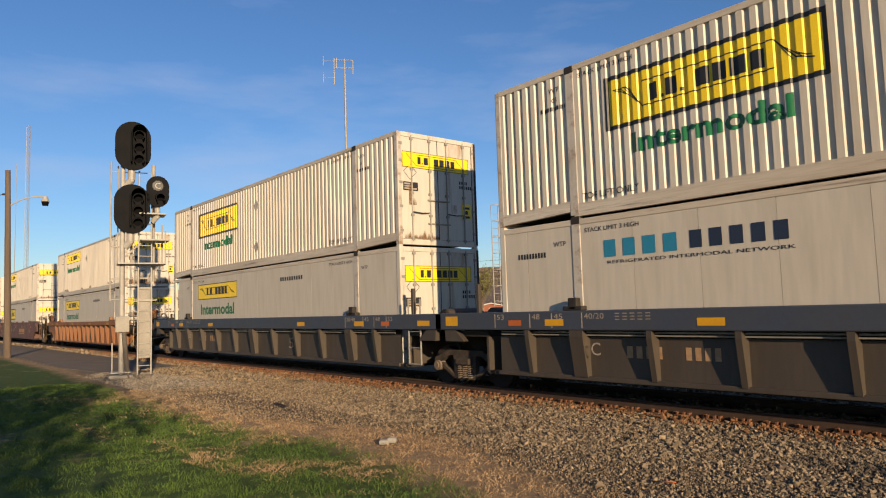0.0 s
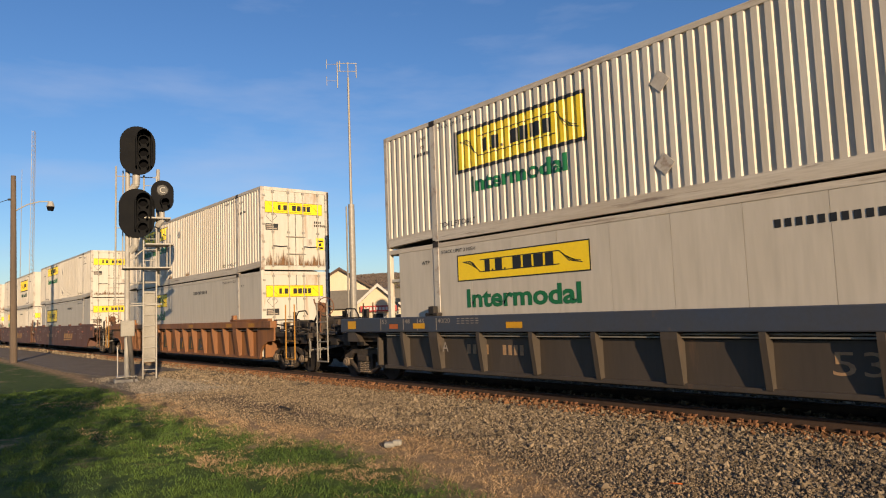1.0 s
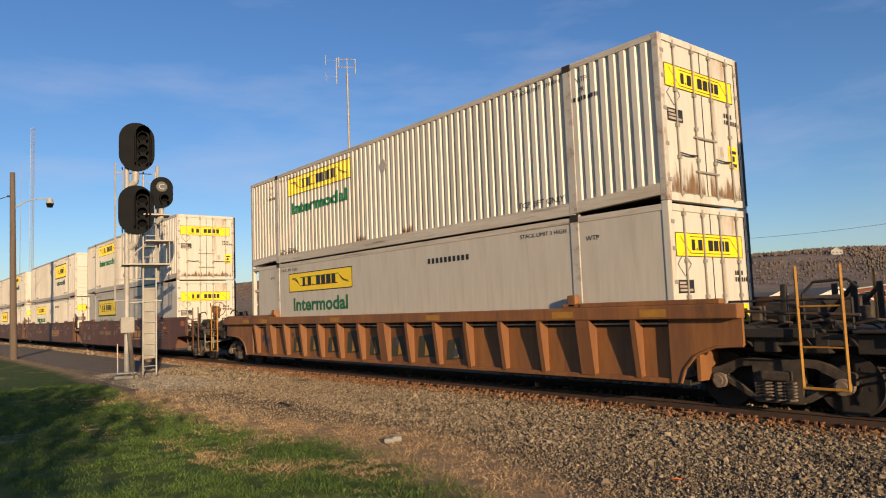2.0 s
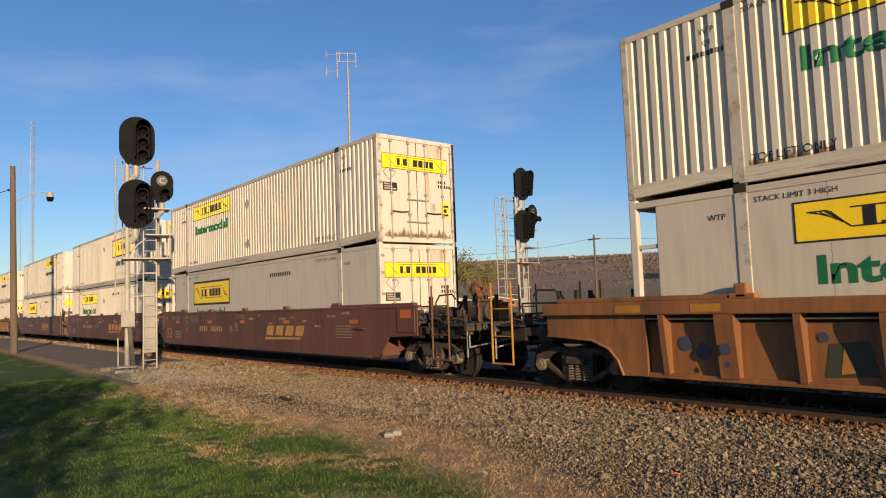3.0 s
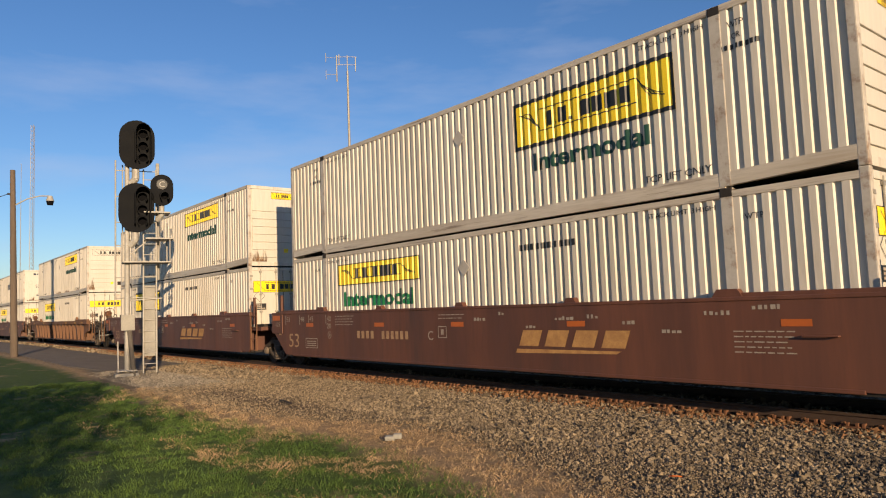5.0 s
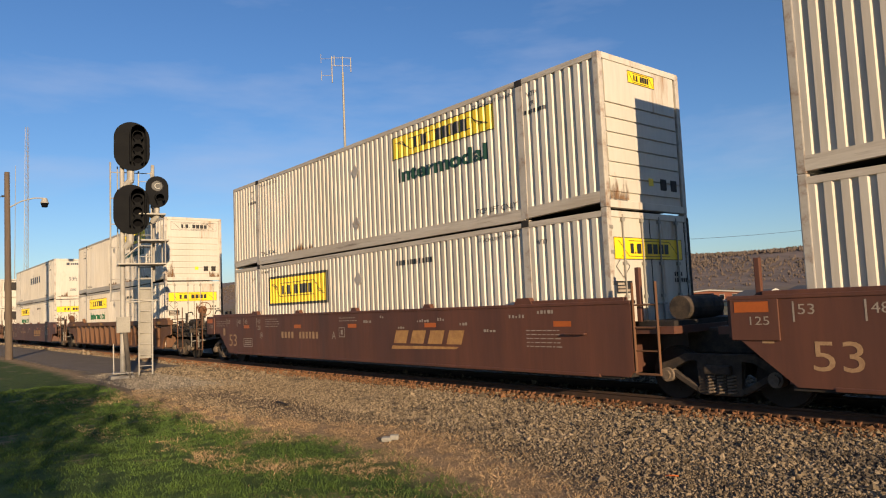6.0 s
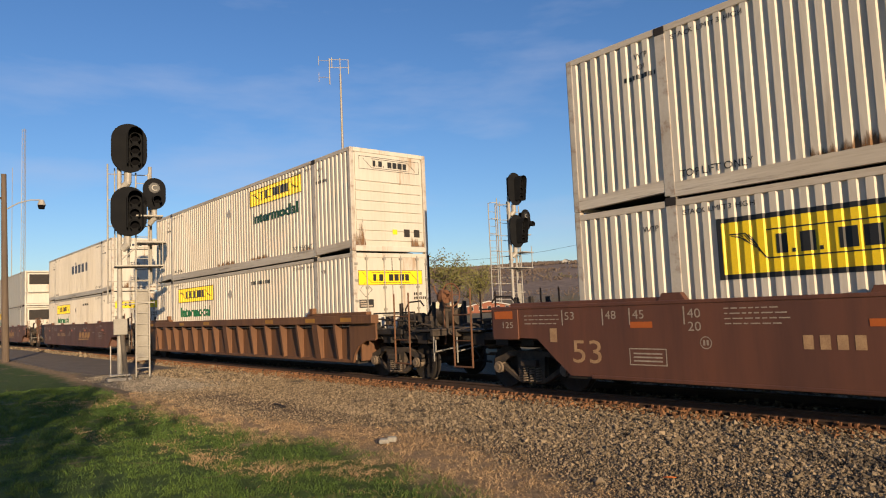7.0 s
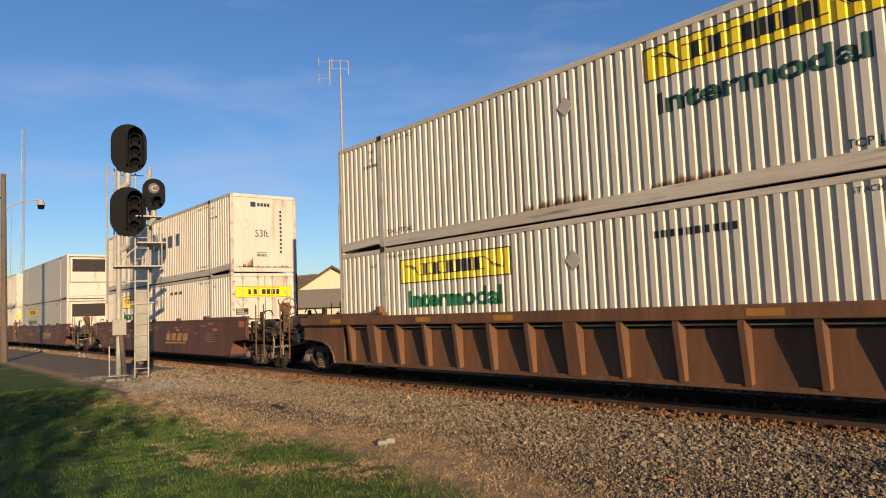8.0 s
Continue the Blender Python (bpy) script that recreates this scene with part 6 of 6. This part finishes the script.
def grass():
    green = material("grass_blade", (0.080, 0.132, 0.028), 0.75, second=(0.040, 0.074, 0.017), scale=1.4, amount=0.6, spots=(0.16, 0.125, 0.060), spot_scale=0.9, spot_edge=(0.60, 0.78), island=0.4, spec=0.2)
    straw = material("straw_blade", (0.46, 0.315, 0.175), 0.85, second=(0.25, 0.165, 0.095), scale=2.2, amount=0.8, island=0.5, spec=0.15)
    blades("grass", 165000, (-24, -4.4, -3.9, 0.35), lambda s, g, w, r: (s < 0.10 + r) & (w < 0.30 + r), 0.030, 0.9, 0.0034, green, "short green grass with worn patches beside the gravel", 11)
    blades("dry_grass", 125000, (-20, -2.6, -1.9, 2.0), lambda s, g, w, r: ((s > -0.05 + r) | (w > 0.22 + r)) & (g < 0.10 + r * 1.6), 0.026, 2.0, 0.0034, straw, "flattened dry straw-coloured grass", 12)


def woods():
    """Bare woods on the hill behind."""
    rng = np.random.default_rng(8)
    vs, fs, k = [], [], 0
    iv = np.array([(1, 0, 0), (-1, 0, 0), (0, 1, 0), (0, -1, 0), (0, 0, 1), (0, 0, -1)], float)
    tri = [(0, 2, 4), (2, 1, 4), (1, 3, 4), (3, 0, 4), (2, 0, 5), (1, 2, 5), (3, 1, 5), (0, 3, 5)]
    n = 30000
    x = rng.uniform(-1500, 120, n)
    y = 330 + 490 * rng.uniform(0, 1, n) ** 0.55
    dense = np.array([noise.noise((a * 0.006, b * 0.012, 0.4)) for a, b in zip(x, y)])
    for a, b, c in zip(x, y, dense):
        if b < 690 and c < -0.38 + 0.2 * rng.uniform():
            continue
        s = rng.uniform(0.45, 0.95) * (0.7 + 1.5 * max(0.0, b - 330) / 490)
        z = terrain(a, b)
        q = iv * (1 + rng.uniform(-0.4, 0.45, (len(iv), 1))) * (s * 0.95, s * 0.95, s * 1.2) + (a, b, z + s * 1.0)
        vs.append(q)
        fs += [[i + k for i in t] for t in tri]
        k += len(iv)
    m = material("bare_wood", (0.130, 0.098, 0.079), 0.95, second=(0.10, 0.078, 0.064), scale=0.05, amount=0.8, spots=(0.075, 0.085, 0.035), spot_scale=0.012, spot_edge=(0.60, 0.70), island=0.18, spec=0.1)
    mesh_cloud("woods", np.concatenate(vs).tolist(), fs, m, "bare brown woods covering the far hill", "woods")


def tree(place, h, seed, label, clumps=11, leaf=0.011):
    """A bare spring tree: trunk, limbs, and a crown of many small leaf clumps."""
    rnd = random.Random(seed)
    t = empty("tree", Matrix.Translation(place), label=label, category="tree")
    bm = tube(bmesh.new(), (0, 0, -0.2), (0, 0, h * 0.45), h * 0.022, h * 0.013, n=8)
    tips = []
    for i in range(16):
        a, e = rnd.uniform(0, 6.28), rnd.uniform(0.5, 1.3)
        z = h * rnd.uniform(0.25, 0.5)
        ln = h * rnd.uniform(0.25, 0.48)
        q = Vector((math.cos(a) * math.cos(e) * ln, math.sin(a) * math.cos(e) * ln, z + math.sin(e) * ln))
        tube(bm, (0, 0, z), q, h * 0.010, h * 0.003, n=5)
        for j in range(5):
            s = Vector((0, 0, z)).lerp(q, rnd.uniform(0.4, 1.0))
            r = s + Vector((rnd.uniform(-1, 1), rnd.uniform(-1, 1), rnd.uniform(0.1, 1))) * h * 0.13
            tube(bm, s, r, h * 0.004, h * 0.0015, n=4)
            tips += [r, s.lerp(r, 0.5)]
    part("trunk", bm, M_WOOD, t)
    vs, fs = [], []
    for p in tips:
        for _ in range(clumps):
            c = p + Vector((rnd.gauss(0, 1), rnd.gauss(0, 1), rnd.gauss(0, 1))) * h * 0.045
            s = h * leaf
            u = Vector((rnd.uniform(-1, 1), rnd.uniform(-1, 1), rnd.uniform(-1, 1))).normalized() * s
            w = u.orthogonal().normalized() * s
            k = len(vs)
            vs += [c - u, c + w, c + u, c - w]
            fs.append((k, k + 1, k + 2, k + 3))
    me = bpy.data.meshes.new("crown")
    me.from_pydata(vs, [], fs)
    me.materials.append(M_LEAF)
    o = new("crown", me)
    o.parent = t
    tagged(o, kind="stuff")


M_LEAF = material("spring_leaf", (0.128, 0.12, 0.032), 0.7, second=(0.096, 0.096, 0.024), island=0.3, scale=1)


def small_things():
    tagged(part("litter", join(bevelled(-0.13, 0.02, -0.05, 0.05, 0.0, 0.07, w=0.025), bevelled(-0.01, 0.12, -0.03, 0.06, 0.02, 0.10, w=0.03)), M_GUARD), "crushed pale drink can lying in dry grass", "litter").matrix_basis = Matrix.Translation((-8.42, -5.40, -0.22)) @ pose(0, 0, 0, 8, 0, 40)
    tagged(part("stick", pipe((0, 0, 0.03), (0.35, -0.1, 0.06), (0.75, -0.12, 0.04), r=0.022, n=6), M_DARK), "dark broken stick lying on gravel", "stick").matrix_basis = Matrix.Translation((-13.9, -4.5, -0.22))
    bm = prism([(-0.06, 0), (-0.02, 0.035), (0.04, 0.04), (0.075, 0.0), (0.0, -0.03)], -0.006, 0.006)
    tagged(part("leaf", bm, M_REFLECT2), "dry orange leaf on the gravel", "leaf").matrix_basis = Matrix.Translation((-4.28, -4.72, -0.18)) @ pose(0, 0, 0, 70, 0, 30)


def access_road():
    m = material("old_asphalt", (0.135, 0.104, 0.077), 0.9, second=(0.08, 0.062, 0.047), scale=1.2, amount=0.8, spots=(0.104, 0.088, 0.072), spot_scale=0.8, bump=0.3)
    pts = [(-26.0, -3.4), (-27.5, -4.7), (-32, -5.1), (-44, -4.9), (-60, -4.8), (-140, -4.8), (-140, -1.7), (-36, -1.65), (-28.5, -2.1)]
    bm = bmesh.new()
    bm.faces.new([bm.verts.new((x, y, -0.205)) for x, y in pts])
    ex = bmesh.ops.extrude_face_region(bm, geom=bm.faces[:])
    for v in [g for g in ex["geom"] if isinstance(g, bmesh.types.BMVert)]:
        v.co.z -= 0.1
    tagged(part("road", bm, m), "worn dark asphalt beside the line", "road", kind="structure")


def motions():
    """The train rolls by at a steady speed; its wheels turn with it."""
    # the train's slight surges, in metres, on top of its steady speed
    surge = {0.5: -0.22, 3.0: -0.05, 6.0: -0.12, 3.5: -0.22, 4.0: 0.12, 6.5: 0.12, 7.0: -0.06, 7.5: -0.18, 8.0: 0.10}
    times = [i * 0.5 for i in range(17)]
    for thing in MOVING:
        x, y, z = thing.location
        walk(thing, [(t, pose(x + SPEED * t + surge.get(t, 0.0), y, z)) for t in times])
    for wheel in WHEELSETS:
        x, y, z = wheel.location
        walk(wheel, [(i / FPS, pose(x, y, z, 0, math.degrees(SPEED * i / FPS / 0.42), 0)) for i in range(241)])


ground()
access_road()
track()
signal(at(165.2, 25.6), -12, "silver lattice-braced signal mast with black heads")
signal(at(134.5, 35.0), 6, "distant silver signal mast with black heads and a caged ladder", True)
street_pole()
radio_mast()
lattice_tower()
far_poles()
buildings()
woods()
tree(at(140.0, 75), 8.5, 3, "budding yellow-green tree beyond the tracks")
tree(at(137.2, 82), 7.5, 5, "budding yellow-green tree beyond the tracks")
tree(at(143.5, 90), 8.0, 7, "budding yellow-green tree beyond the tracks")
# added out of view, only to throw shade on the left of the lawn
tree(Vector((7.0, -17.2, GROUND_Z)), 8.0, 21, "unseen leafy tree added behind the camera to shade the lawn", 10, 0.013)
stacks()
cars()
small_things()
stones()
rust_stones()
grass()
ties()
motions()
